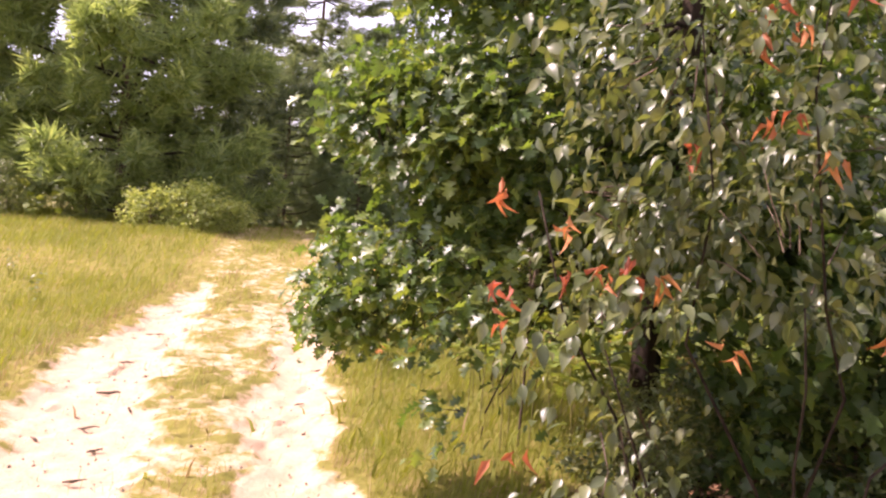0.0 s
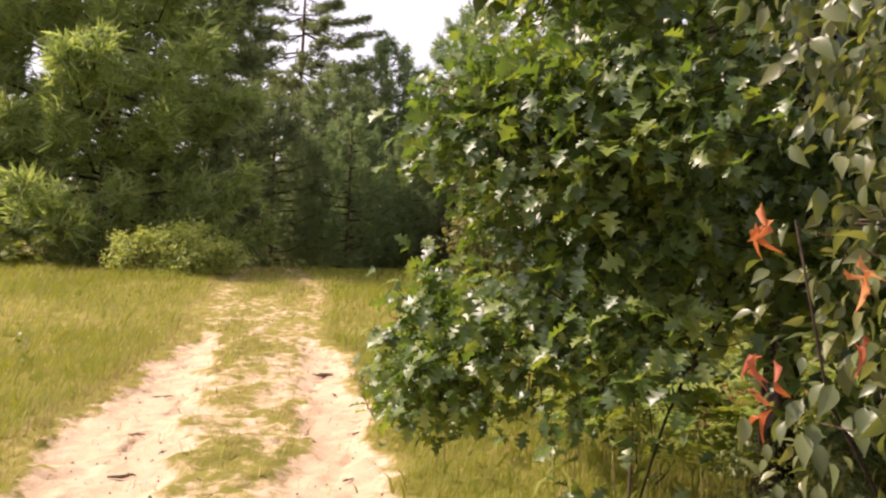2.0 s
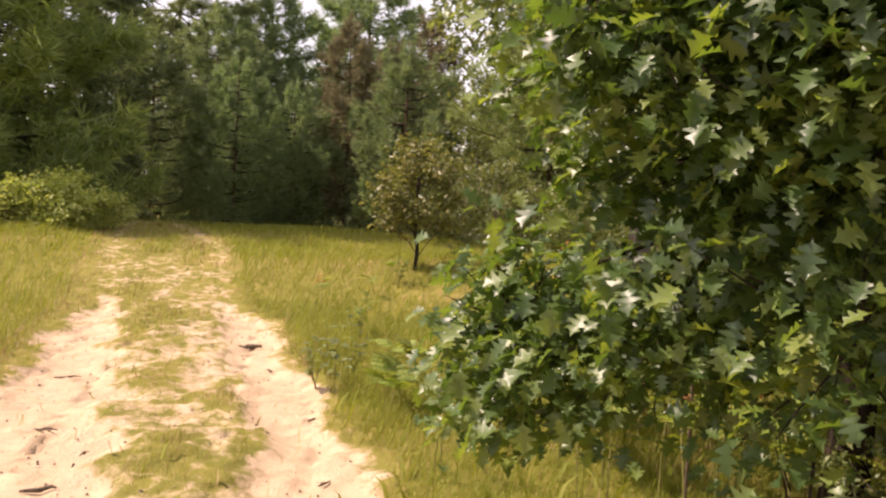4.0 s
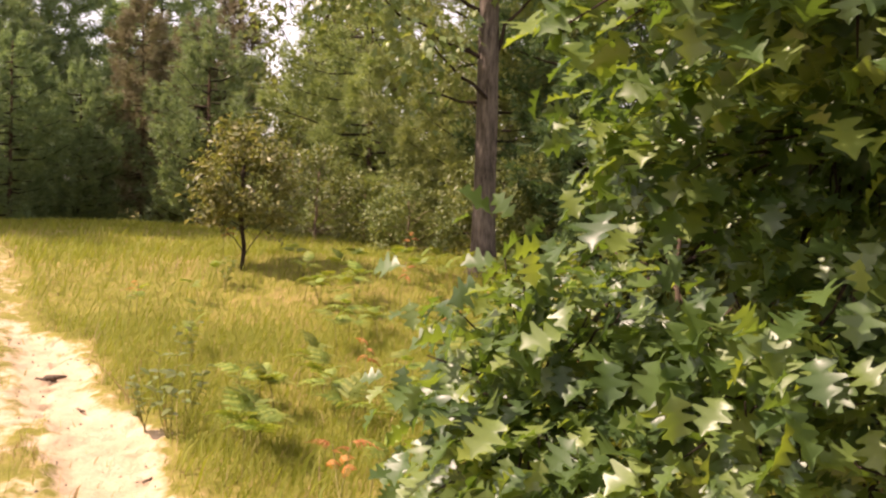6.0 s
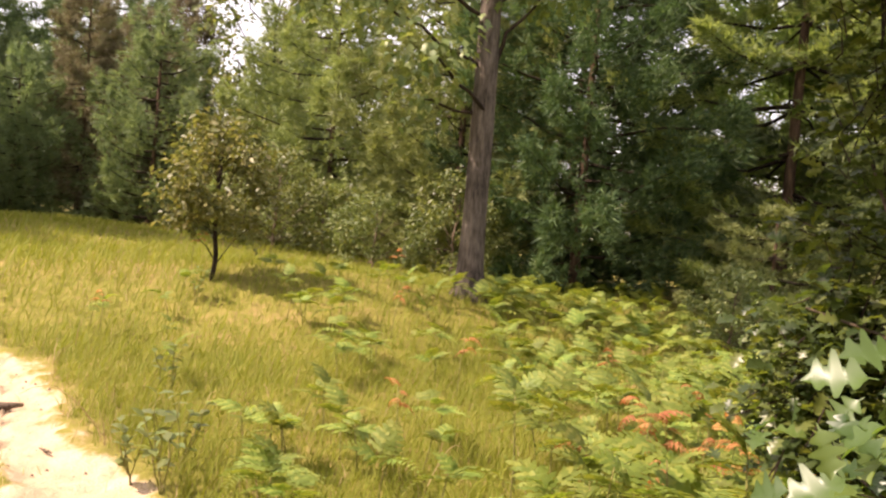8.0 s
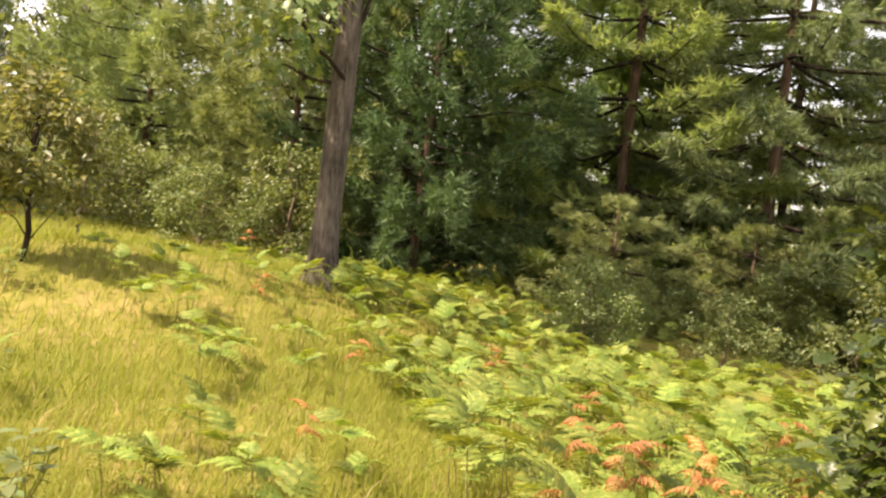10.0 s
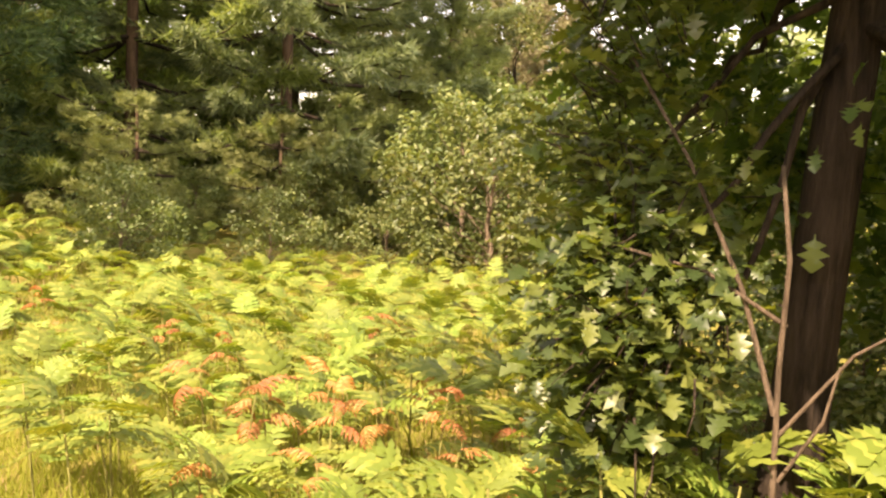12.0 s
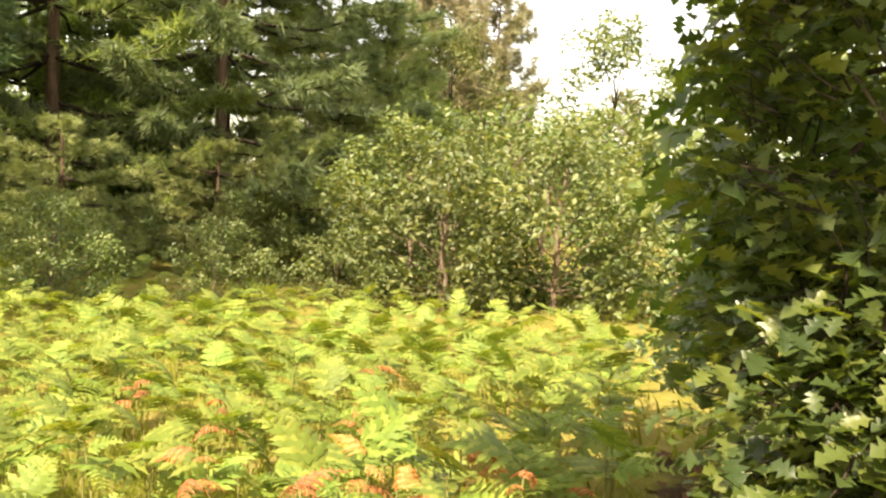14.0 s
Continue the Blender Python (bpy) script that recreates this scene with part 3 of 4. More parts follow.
# ---- trees of the wood ----
TUFTS = [tuft(9, 0.16, 0.0105, k) for k in range(3)]
FINE_TUFTS = [tuft(9, 0.125, 0.0072, k + 9) for k in range(3)]
FAR_TUFTS = [tuft(8, 0.42, 0.036, k + 19) for k in range(3)]


def pine_meshes(height, reach, mats, limbs=52, bare=0.12, density=1.0, layered=False, tufts=None, droop=0.0, dead=0.0, plume=1.0):
    """Trunk, boughs and needles of a white pine, as three meshes."""
    tufts = tufts or TUFTS
    zs = np.linspace(0, height, 9)
    lean = rng.normal(size=2) * 0.012 * height
    line = np.stack([lean[0] * (zs / height) ** 2, lean[1] * (zs / height) ** 2, zs - 0.2], 1)
    trunk = tube(line, np.interp(zs, [0, height], [0.008 * height + 0.03, 0.02]), 9, 0.05)
    boughs, pos, heading, pit = [], [], [], []
    for k in range(limbs):
        u = bare + (1 - bare) * (k + 0.5) / limbs
        if layered:
            u = bare + (1 - bare) * (np.floor(k / 5) + 0.5 + rng.uniform(-0.12, 0.12)) / (limbs / 5)
        z = u * height
        ln = reach * (0.28 + 0.72 * np.sin(np.pi * min(1, (1 - u) * 0.62 + 0.06)) ** 0.9) * rng.uniform(0.7, 1.15)
        if u > 0.85:
            ln *= (1.02 - u) / 0.17
        a = k * 2.4 + rng.uniform(-0.4, 0.4)
        up = (rng.uniform(-0.02, 0.1) if layered else rng.uniform(0.05, 0.3)) + 0.5 * max(0, u - 0.6) - droop
        a0 = np.array([line[:, 0][-1] * u * u, line[:, 1][-1] * u * u, z - 0.2])
        tip = a0 + ln * np.array([math.cos(a), math.sin(a), up])
        p = bent(a0, tip, 5, 0.06, -0.08)
        boughs.append(tube(p, np.linspace(0.018 + 0.008 * ln, 0.006, 5), 4))
        if rng.random() < dead:
            continue
        m = int(density * (8 + 20 * ln))
        t = rng.random(m) ** 0.65 * 0.8 + 0.22
        q = np.stack([np.interp(t, np.linspace(0, 1, 5), p[:, j]) for j in range(3)], 1)
        side = rng.uniform(-1, 1, m)
        q[:, 0] += -math.sin(a) * side * 0.33 * ln * (1.15 - t)
        q[:, 1] += math.cos(a) * side * 0.33 * ln * (1.15 - t)
        q[:, 2] += rng.normal(0.05, 0.06 if layered else 0.2, m)
        pos.append(q)
        heading.append(a - np.pi / 2 + side * 0.9)
        pit.append(rng.normal(0.1, 0.2, m) if layered else rng.normal(0.25, 0.35, m))
    pos, heading, pit = np.concatenate(pos), np.concatenate(heading), np.concatenate(pit)
    sets = []
    for k, tf in enumerate(tufts):
        s = slice(k, None, len(tufts))
        n = len(pos[s])
        sets.append(spread(*tf, pos[s], turns(heading[s], pit[s], rng.uniform(0, 6.28, n)), rng.uniform(1.0, 1.8, n) * plume))
    wood = joined([trunk] + boughs)
    which = np.repeat([0, 1], [len(trunk[1]), len(wood[1]) - len(trunk[1])])
    return (mesh_of("pine_trunk", *wood, [BARK_PINE, BARK_DARK], True, which), mesh_of("pine_needles", *joined(sets), mats))


def broad_meshes(height, reach, mat, bark, leaves=3000, size=0.12, low=0.25, template=None, lumps=14, thick=0.014, split=False):
    """Trunk, limbs and leaf clumps of a broadleaf tree."""
    zs = np.linspace(0, height * 0.85, 8)
    line = np.stack([np.cumsum(rng.normal(0, 0.012 * height, 8)), np.cumsum(rng.normal(0, 0.012 * height, 8)), zs - 0.15], 1)
    line[:, :2] -= line[0, :2]
    trunk = tube(line, np.linspace(thick * height + 0.02, 0.015, 8), 8, 0.05)
    limbs, blobs = [], []
    for k in range(lumps):
        u = low + (1 - low) * (k + 0.4) / lumps
        a, ln = k * 2.4 + rng.uniform(-0.5, 0.5), reach * math.sin(np.pi * (0.18 + 0.74 * u)) * rng.uniform(0.55, 1.1)
        h0 = max(0.2, u - 0.16) * height * 0.85
        root = [np.interp(h0 - 0.15, line[:, 2], line[:, j]) for j in range(3)]
        tip = (root[0] + ln * math.cos(a), root[1] + ln * math.sin(a), u * height)
        limbs.append(tube(bent(root, tip, 5, 0.1), np.linspace(0.002 + 0.0035 * height, 0.003, 5), 5))
        r = reach * rng.uniform(0.14, 0.34)
        blobs.append((*tip, r, r, r * 0.7))
    c, d = in_blobs(blobs, leaves // 28, 0.45)
    m = len(c)
    c = np.repeat(c, 7, 0) + rng.normal(size=(m * 7, 3)) * np.array([1.0, 1.0, 0.4]) * max(size, 0.045 * reach)
    d = np.repeat(d, 7, 0)
    keep = c[:, 2] > 0.08
    c, d = c[keep], d[keep]
    lv = leafy(c, d, 4, template or KITE, size, size * 0.8, (-0.15, 0.5), 0.6)
    if split:
        return [mesh_of("tree_trunk", *trunk, bark, True), mesh_of("tree_leaves", *lv, mat)] + [mesh_of("tree_limb", *lm, bark, True) for lm in limbs]
    return (mesh_of("tree_trunk", *joined([trunk] + limbs), bark, True), mesh_of("tree_leaves", *lv, mat))


def plant_tree(name, meshes, x, y, scale, turn, label, category="tree", group="trees of the wood", names=("trunk", "crown")):
    ob = thing(name, (x, y, float(ground_z(x, y))), label, category, group)
    ob.rotation_euler = (0, 0, turn)
    ob.scale = (scale, scale, scale)
    for nm, me in zip(names, meshes):
        part(nm, me, ob)
    return ob


PINE_A = pine_meshes(13, 3.9, PINE_OLIVE, 90, 0.01, 1.3, plume=1.7)
PINE_B = pine_meshes(13, 3.4, PINE_DARK, 90, 0.01, 1.05, plume=1.7)
PINE_BN = pine_meshes(13, 3.4, PINE_SHADED, 96, 0.0, 1.9, False, FINE_TUFTS, plume=1.45)
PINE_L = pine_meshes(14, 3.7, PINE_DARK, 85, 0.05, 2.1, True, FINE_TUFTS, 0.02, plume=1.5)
PINE_LIT = pine_meshes(13, 3.6, PINE_OLIVE, 75, 0.04, 1.5, True, FINE_TUFTS, plume=1.5)
PINE_SOFT = pine_meshes(8, 2.6, PINE_PALE, 64, 0.01, 2.4, False, FINE_TUFTS, plume=1.25)
PINE_DEAD = pine_meshes(10, 2.2, PINE_BROWN, 72, 0.08, 1.4, False, TUFTS, 0.15, 0.12, plume=1.3)
PINE_LOW = pine_meshes(2.4, 1.5, PINE_PALE, 34, 0.0, 3.0, True, FINE_TUFTS, plume=0.8)
PINE_YOUNG = pine_meshes(5, 1.7, PINE_DARK, 48, 0.0, 2.6, False, FINE_TUFTS)
FAR_B = pine_meshes(13, 3.4, PINE_DARK, 60, 0.01, 0.34, False, FAR_TUFTS)
FAR_A = pine_meshes(12, 3.4, PINE_BROWN, 60, 0.03, 0.3, False, FAR_TUFTS, 0.05)
BROAD_A = broad_meshes(10, 3.4, BROAD, BARK_DARK, 5000, 0.25, 0.1, None, 30)
BROAD_B = broad_meshes(7.5, 2.5, BROAD, BARK_DARK, 5500, 0.18, 0.08, None, 26)
SHRUB_A = broad_meshes(2.6, 1.45, BROAD, TWIG, 4600, 0.115, 0.04, None, 26)
SHRUB_FAR = broad_meshes(2.6, 1.45, BROAD, TWIG, 2000, 0.17, 0.04, None, 22)
SHRUB_B = broad_meshes(1.7, 1.1, BROAD, TWIG, 4500, 0.08, 0.04, None, 20)
SHRUB_PALE = broad_meshes(1.5, 1.1, SUNLIT_PALE_LEAF, TWIG, 1900, 0.15, 0.04, None, 22)

PLANTED = [
    ("white_pine", PINE_A, -8.3, 22.0, 1.0, 0.3, "broad olive-green white pine at the edge of the clearing"),
    ("white_pine", PINE_B, -8.4, 27.5, 1.05, 1.0, "tall dark white pine standing in the shade"),
    ("white_pine", PINE_A, -13.5, 23.0, 0.95, 2.2, "broad olive-green white pine at the edge of the clearing"),
    ("white_pine", PINE_L, -6.4, 40.5, 1.12, 0.0, "tall open white pine with tiered flat boughs"),
    ("white_pine", PINE_B, -2.6, 42.0, 0.85, 2.0, "tall dark white pine standing in the shade"),
    ("white_pine", PINE_B, -4.2, 35.0, 0.62, 4.0, "dense dark young white pine"),
    ("white_pine", PINE_DEAD, 0.65, 33.8, 0.78, 0.0, "half-bare pine with thin brownish needles"),
    ("white_pine", PINE_DEAD, 3.8, 36.0, 0.9, 2.0, "half-bare pine with thin brownish needles"),
    ("white_pine", PINE_DEAD, 7.5, 34.0, 0.9, 3.4, "half-bare pine with thin brownish needles"),
    ("white_pine", PINE_YOUNG, 2.4, 31.0, 1.3, 0.5, "young bushy pine under taller trees"),
    ("white_pine", PINE_YOUNG, -1.3, 32.5, 1.0, 1.5, "young bushy pine under taller trees"),
    ("white_pine", PINE_YOUNG, -3.2, 31.5, 1.1, 2.5, "young bushy pine under taller trees"),
    ("white_pine", PINE_YOUNG, -5.8, 31.0, 1.25, 3.5, "young bushy pine under taller trees"),
    ("white_pine", PINE_B, 2.2, 46.0, 1.1, 4.5, "tall dark white pine standing in the shade"),
    ("white_pine", PINE_B, 5.2, 47.0, 0.55, 5.5, "tall dark white pine standing in the shade"),
    ("white_pine", PINE_B, -1.6, 39.0, 0.5, 0.4, "tall dark white pine standing in the shade"),
    ("white_pine", PINE_DEAD, 2.2, 35.5, 0.75, 4.1, "half-bare pine with thin brownish needles"),
    ("white_pine", PINE_YOUNG, 6.0, 29.0, 1.2, 1.5, "young bushy pine under taller trees"),
    ("white_pine", PINE_SOFT, 6.7, 19.6, 0.95, 0.0, "soft yellow-green white pine beside an oak trunk"),
    ("white_pine", PINE_BN, 8.2, 17.4, 0.82, 0.8, "dense white pine, needles darkened for shade, with boughs to the ground"),
    ("white_pine", PINE_LIT, 12.0, 15.9, 1.0, 0.0, "white pine with reddish trunk and tiered boughs"),
    ("white_pine", PINE_L, 13.6, 13.6, 0.95, 1.1, "dark white pine with tiered boughs"),
    ("white_pine", PINE_LIT, 17.5, 15.5, 1.0, 2.5, "white pine with tiered boughs behind others"),
    ("oak_tree", BROAD_A, 6.0, 31.5, 1.0, 0.4, "broadleaf tree with open rounded crown"),
    ("oak_tree", BROAD_B, 9.5, 25.0, 1.0, 1.4, "broadleaf tree with dense mid-green crown"),
    ("white_pine", PINE_DEAD, 25.9, 10.7, 0.85, 1.0, "thin half-bare pine standing above the shrubs"),
    ("oak_tree", BROAD_B, 24.0, 7.0, 0.9, 0.6, "broadleaf tree with dense mid-green crown"),
    ("white_pine", PINE_BN, 10.2, 20.6, 0.85, 2.8, "dense white pine, needles darkened for shade, with boughs to the ground"),
    ("white_pine", PINE_A, 15.5, 19.0, 0.9, 1.8, "broad olive-green white pine in the wood"),
    ("white_pine", PINE_SOFT, 5.2, 23.2, 0.9, 1.9, "soft yellow-green white pine in the wood"),
    ("white_pine", PINE_LOW, 11.6, 12.6, 0.9, 0.7, "small soft young pine before taller pines"),
    ("white_pine", PINE_LOW, 13.0, 12.2, 1.15, 2.7, "small soft young pine before taller pines"),
    ("white_pine", PINE_LOW, 9.6, 13.9, 0.9, 4.7, "small soft young pine before taller pines"),
    ("white_pine", PINE_SOFT, 15.2, 11.9, 0.5, 1.7, "small soft young pine before taller pines"),
    ("oak_tree", BROAD_B, 5.6, 1.6, 0.85, 0.2, "dark broadleaf tree in the shade behind the oak"),
    ("oak_tree", BROAD_B, 7.6, 3.4, 0.9, 2.2, "dark broadleaf tree in the shade behind the oak"),
    ("white_pine", PINE_YOUNG, 4.3, 0.6, 1.1, 2.0, "young bushy pine in the shade behind the oak"),
    ("oak_tree", BROAD_B, 9.5, 1.0, 1.0, 3.2, "dark broadleaf tree in the shade behind the oak"),
    ("oak_tree", BROAD_B, 22.0, 11.3, 0.8, 1.1, "broadleaf tree with dense mid-green crown"),
    ("white_pine", PINE_L, 19.4, 13.4, 0.8, 2.6, "dark white pine with tiered boughs"),
    ("white_pine", PINE_DEAD, 27.0, 12.8, 1.0, 2.0, "thin half-bare pine standing above the shrubs"),
    ("oak_tree", BROAD_A, 29.0, 13.6, 0.8, 2.4, "broadleaf tree with open rounded crown"),
    ("white_pine", PINE_SOFT, 20.0, 12.5, 0.75, 2.6, "soft yellow-green white pine behind shrubs"),
]
for row in PLANTED:
    plant_tree(*row)
# the wood all round the clearing
for k in range(50):
    b = radians(-70 + k * 180 / 42 if k < 42 else 110 + (k - 42) * 180 / 8)
    dist = rng.uniform(40, 54)
    lowered = 0.62 if 68 < math.degrees(b) < 95 else 0.8
    me = (FAR_B, BROAD_A, FAR_A, FAR_B, BROAD_A)[k % 5]
    plant_tree("white_pine" if me is not BROAD_A else "oak_tree", me, 0.5 + dist * math.sin(b), 6 + dist * math.cos(b), lowered * rng.uniform(0.85, 1.1), rng.uniform(0, 6), "distant tree in the wood round the clearing", "tree", "distant trees")

SHRUBS = [(8.3, 10.9, 0.4), (9.9, 9.9, 0.6), (10.9, 8.7, 0.95), (11.6, 7.2, 1.05), (11.9, 5.4, 1.15), (12.5, 9.6, 1.05), (13.6, 7.6, 1.2), (14.2, 4.6, 1.2), (11.2, 11.8, 0.5), (13.4, 10.6, 0.9), (15.5, 9.6, 1.25),
          (6.7, 11.9, 0.42), (7.7, 12.6, 0.42), (9.0, 13.0, 0.38), (10.2, 13.3, 0.4), (3.2, 20.5, 0.75), (4.6, 21.5, 0.9), (2.4, 24.5, 0.5), (5.6, 17.5, 0.7), (4.4, 18.2, 0.8), (3.9, 25.5, 1.3), (7.0, 23.5, 1.5),
          (8.6, 21.0, 1.3), (16.5, 6.0, 1.3), (9.5, 27.5, 1.6), (12.5, 21.0, 1.7), (15.0, 18.0, 1.6), (18.0, 10.5, 1.4), (17.5, 3.0, 1.35)]
for k, (x, y, sc) in enumerate(SHRUBS):
    plant_tree("shrub", (SHRUB_A, SHRUB_B)[k % 3 == 1], x, y, sc, k * 1.7, "leafy green shrub at the edge of the wood", "shrub", "shrubs at the wood's edge", ("stem", "foliage"))
for k in range(30):
    b, dist = radians(-32 + k * 4.8), rng.uniform(33, 37)
    plant_tree("shrub", SHRUB_FAR, dist * math.sin(b), 6 + dist * math.cos(b), rng.uniform(0.9, 1.5), k * 1.3, "distant leafy undergrowth beneath the trees", "shrub", "distant undergrowth", ("stem", "foliage"))
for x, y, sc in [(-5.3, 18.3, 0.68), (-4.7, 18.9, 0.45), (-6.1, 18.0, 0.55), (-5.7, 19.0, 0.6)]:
    plant_tree("shrub", SHRUB_PALE, x, y, sc, x, "yellow-green shrub beside the track, leaves coloured pale as if sunlit", "shrub", "pale shrubs by the track", ("stem", "foliage"))
for x, y, sc in [(-9.5, 18.3, 0.75), (-11.5, 18.6, 0.8), (-8.0, 19.3, 0.65), (-13.2, 18.2, 0.9), (-10.5, 20.0, 0.8), (-15.0, 19, 1.0)]:
    plant_tree("shrub", SHRUB_A, x, y, sc * 0.62, x, "low shaded shrub beneath the pines", "shrub", "shaded shrubs under pines", ("stem", "foliage"))
for x, y, sc in [(1.15, 4.45, 0.42), (1.75, 4.7, 0.5), (2.1, 4.25, 0.45), (2.5, 3.75, 0.55), (2.9, 3.3, 0.75), (3.5, 4.3, 0.8), (4.4, 3.2, 0.9), (3.6, 2.3, 0.8), (2.9, 4.75, 0.6), (4.8, 5.0, 0.9), (2.2, 2.75, 0.5)]:
    plant_tree("shrub", SHRUB_B, x, y, sc, x * 3, "dark leafy shrub in the shade of the oak", "shrub", "shaded shrubs behind the oak", ("stem", "foliage"))
plant_tree("oak_sapling", broad_meshes(1.8, 0.55, SHRUB, BARK_DARK, 3400, 0.085, 0.34, KITE, 16, 0.006, True), 0.4, 12.95, 0.93, 0, "small oak sapling with yellowing leaves in the grass", "tree", "", ["trunk", "crown"] + ["limb"] * 16)

# ---- oak with the bare grey trunk ----
T_AT = np.array([3.52, 13.05, float(ground_z(3.52, 13.05))])
big = thing("oak_tree", T_AT, "mature oak with straight furrowed grey trunk among bracken", "tree")
zs = np.array([-0.2, 0.0, 0.15, 0.4, 1.0, 2.0, 3.5, 5.0, 7.0, 9.0])
part("trunk", mesh_of("big_trunk", *tube(np.stack([-0.018 * zs, 0.0 * zs, zs], 1), [0.29, 0.25, 0.195, 0.16, 0.143, 0.137, 0.13, 0.11, 0.08, 0.03], 16, 0.035), BARK, True), big)
# The last four crown lumps are unseen, added to shade the bracken further east.
T_BLOBS = [(1.6, 13.1, 4.2, 1.2, 0.8, 0.7), (2.6, 13.0, 5.2, 1.3, 1.0, 0.8), (2.5, 12.6, 3.4, 0.75, 0.6, 0.5), (4.5, 13.2, 5.4, 1.4, 1.1, 0.8), (3.4, 13.3, 7.0, 2.0, 1.8, 1.4), (2.7, 13.2, 2.9, 0.5, 0.4, 0.35), (1.0, 13.6, 5.0, 1.1, 0.8, 0.8), (4.0, 12.6, 4.4, 0.9, 0.6, 0.5), (5.6, 13.2, 6.3, 1.5, 1.2, 0.8), (5.0, 12.2, 5.6, 1.1, 0.8, 0.6), (6.4, 12.6, 7.4, 1.4, 1.2, 0.8), (5.2, 11.4, 7.0, 1.2, 1.0, 0.7)]
for bl in T_BLOBS:
    e = np.array(bl[:3]) - T_AT
    part("limb", mesh_of("big_limb", *tube(bent((0.06, 0, max(2.2, e[2] * 0.75)), e, 7, 0.08), np.linspace(0.03, 0.008, 7), 6, 0.05), BARK_DARK, True), big)
c, d = in_blobs(T_BLOBS, 2100, 0.4)
part("crown", mesh_of("big_crown", *leafy(c - T_AT, d, 5, LOBED_LEAF, 0.125, 0.09), BROAD), big)


# ---- bracken ----
def frond_arrays(length, pairs, width, droop, seed, curl=0.0):
    """A triangular bracken frond along +y: pairs of toothed pinnae on an arching rib."""
    r = np.random.default_rng(seed)
    v, f = [], []

    def spine(t):
        return np.array([0.0, length * t, 0.1 * length * math.sin(3 * t) - droop * length * t * t])

    for k in range(pairs + 1):
        t = 0.12 + 0.88 * k / pairs
        o = spine(t)
        pl = width * (1.02 - t) ** 0.8 * (1.0 if k else 0.85) + 0.012
        for sd in (-1, 1) if k < pairs else (0,):
            ang = radians(64 + r.uniform(-13, 13)) * sd
            dx, dy = math.sin(ang), math.cos(ang)
            pw = min(0.0205, pl * 0.18) * (0.7 if curl else 1.0)
            fall = r.uniform(0.1, 0.3) + curl
            base = len(v)
            teeth = 6 if pairs > 7 else 4
            for j in range(teeth + 1):
                u = j / teeth
                w = pw * (1.04 - u ** 2.2) * (1.25 if j % 2 == 0 else 0.65)
                z = -fall * pl * u * u + r.normal(0, 0.003)
                cx, cy = o[0] + dx * pl * u, o[1] + dy * pl * u
                v += [(cx + dy * w + dx * 0.014, cy - dx * w + dy * 0.014, o[2] + z - curl * w), (cx, cy, o[2] + z + 0.004), (cx - dy * w + dx * 0.014, cy + dx * w + dy * 0.014, o[2] + z - curl * w)]
            for j in range(teeth):
                a, b = base + 3 * j, base + 3 * j + 3
                f += [(a, a + 1, b + 1), (a + 1, a + 2, b + 1), (a, b + 1, b), (a + 2, b + 2, b + 1)]
    rib = tube(np.array([spine(t) for t in np.linspace(0, 1, 5)]), np.linspace(0.004, 0.001, 5), 3)
    return joined([(np.array(v), np.array(f)), rib])


FRONDS = {"green": [mesh_of("frond", *frond_arrays(0.36, 10, 0.165, 0.25 + 0.12 * k, k), FERN) for k in range(3)],
          "rust": [mesh_of("rusty_frond", *frond_arrays(0.28, 11, 0.085, 0.5, k + 5, 0.7), FERN_RUST) for k in range(2)]}


def bracken(x, y, height, kind, size, turn, label, group):
    z = float(ground_z(x, y))
    ob = thing("bracken_fern", (x, y, z), label, "fern", group)
    ob.rotation_euler = (0, 0, turn)
    tip = np.array([0.05 * math.sin(turn * 3), 0.06, height])
    part("stalk", STALKS[min(2, int(height / 0.28))], ob).scale = (1, 1, height)
    for k, (a, h, s, pitch) in enumerate([(0.2, 1.0, 1.0, 0.62), (2.0, 0.86, 0.92, 0.38), (-1.75, 0.82, 0.92, 0.32), (3.4, 0.95, 0.6, 0.5)]):
        fr = part("frond", FRONDS[kind][(k + int(turn * 10)) % len(FRONDS[kind])], ob)
        fr.location = tip * np.array([1, 1, h])
        fr.rotation_euler = (pitch + 0.3 * math.sin(turn * 7 + k) - (0.3 if kind == "rust" else 0), 0.3 * math.sin(turn * 5 + 2 * k), a)
        fr.scale = (size * s * (0.6 if kind == "rust" else 0.82),) * 3
    return ob


STALKS = [mesh_of("stalk", *tube(np.array([[0, 0, -0.05], [0.01 * k, 0.02, 0.5], [0.02, 0.06, 1.0]]), [0.0045, 0.004, 0.003], 5), STEM) for k in range(3)]


def fern_bed(x, y):
    """How thickly bracken stands at a place."""
    edge = np.interp(y, [5.5, 6.0, 6.9, 8.7, 12.5, 14.0], [0.6, 0.35, 0.35, 1.6, 3.4, 5.0])
    return (x > edge) & (y > 5.6 + np.clip(x - 1.2, 0, 1) * 0.45) & (y < 14.5) & (x < 9.5)


count, tries = 0, 0
fern_spots = []
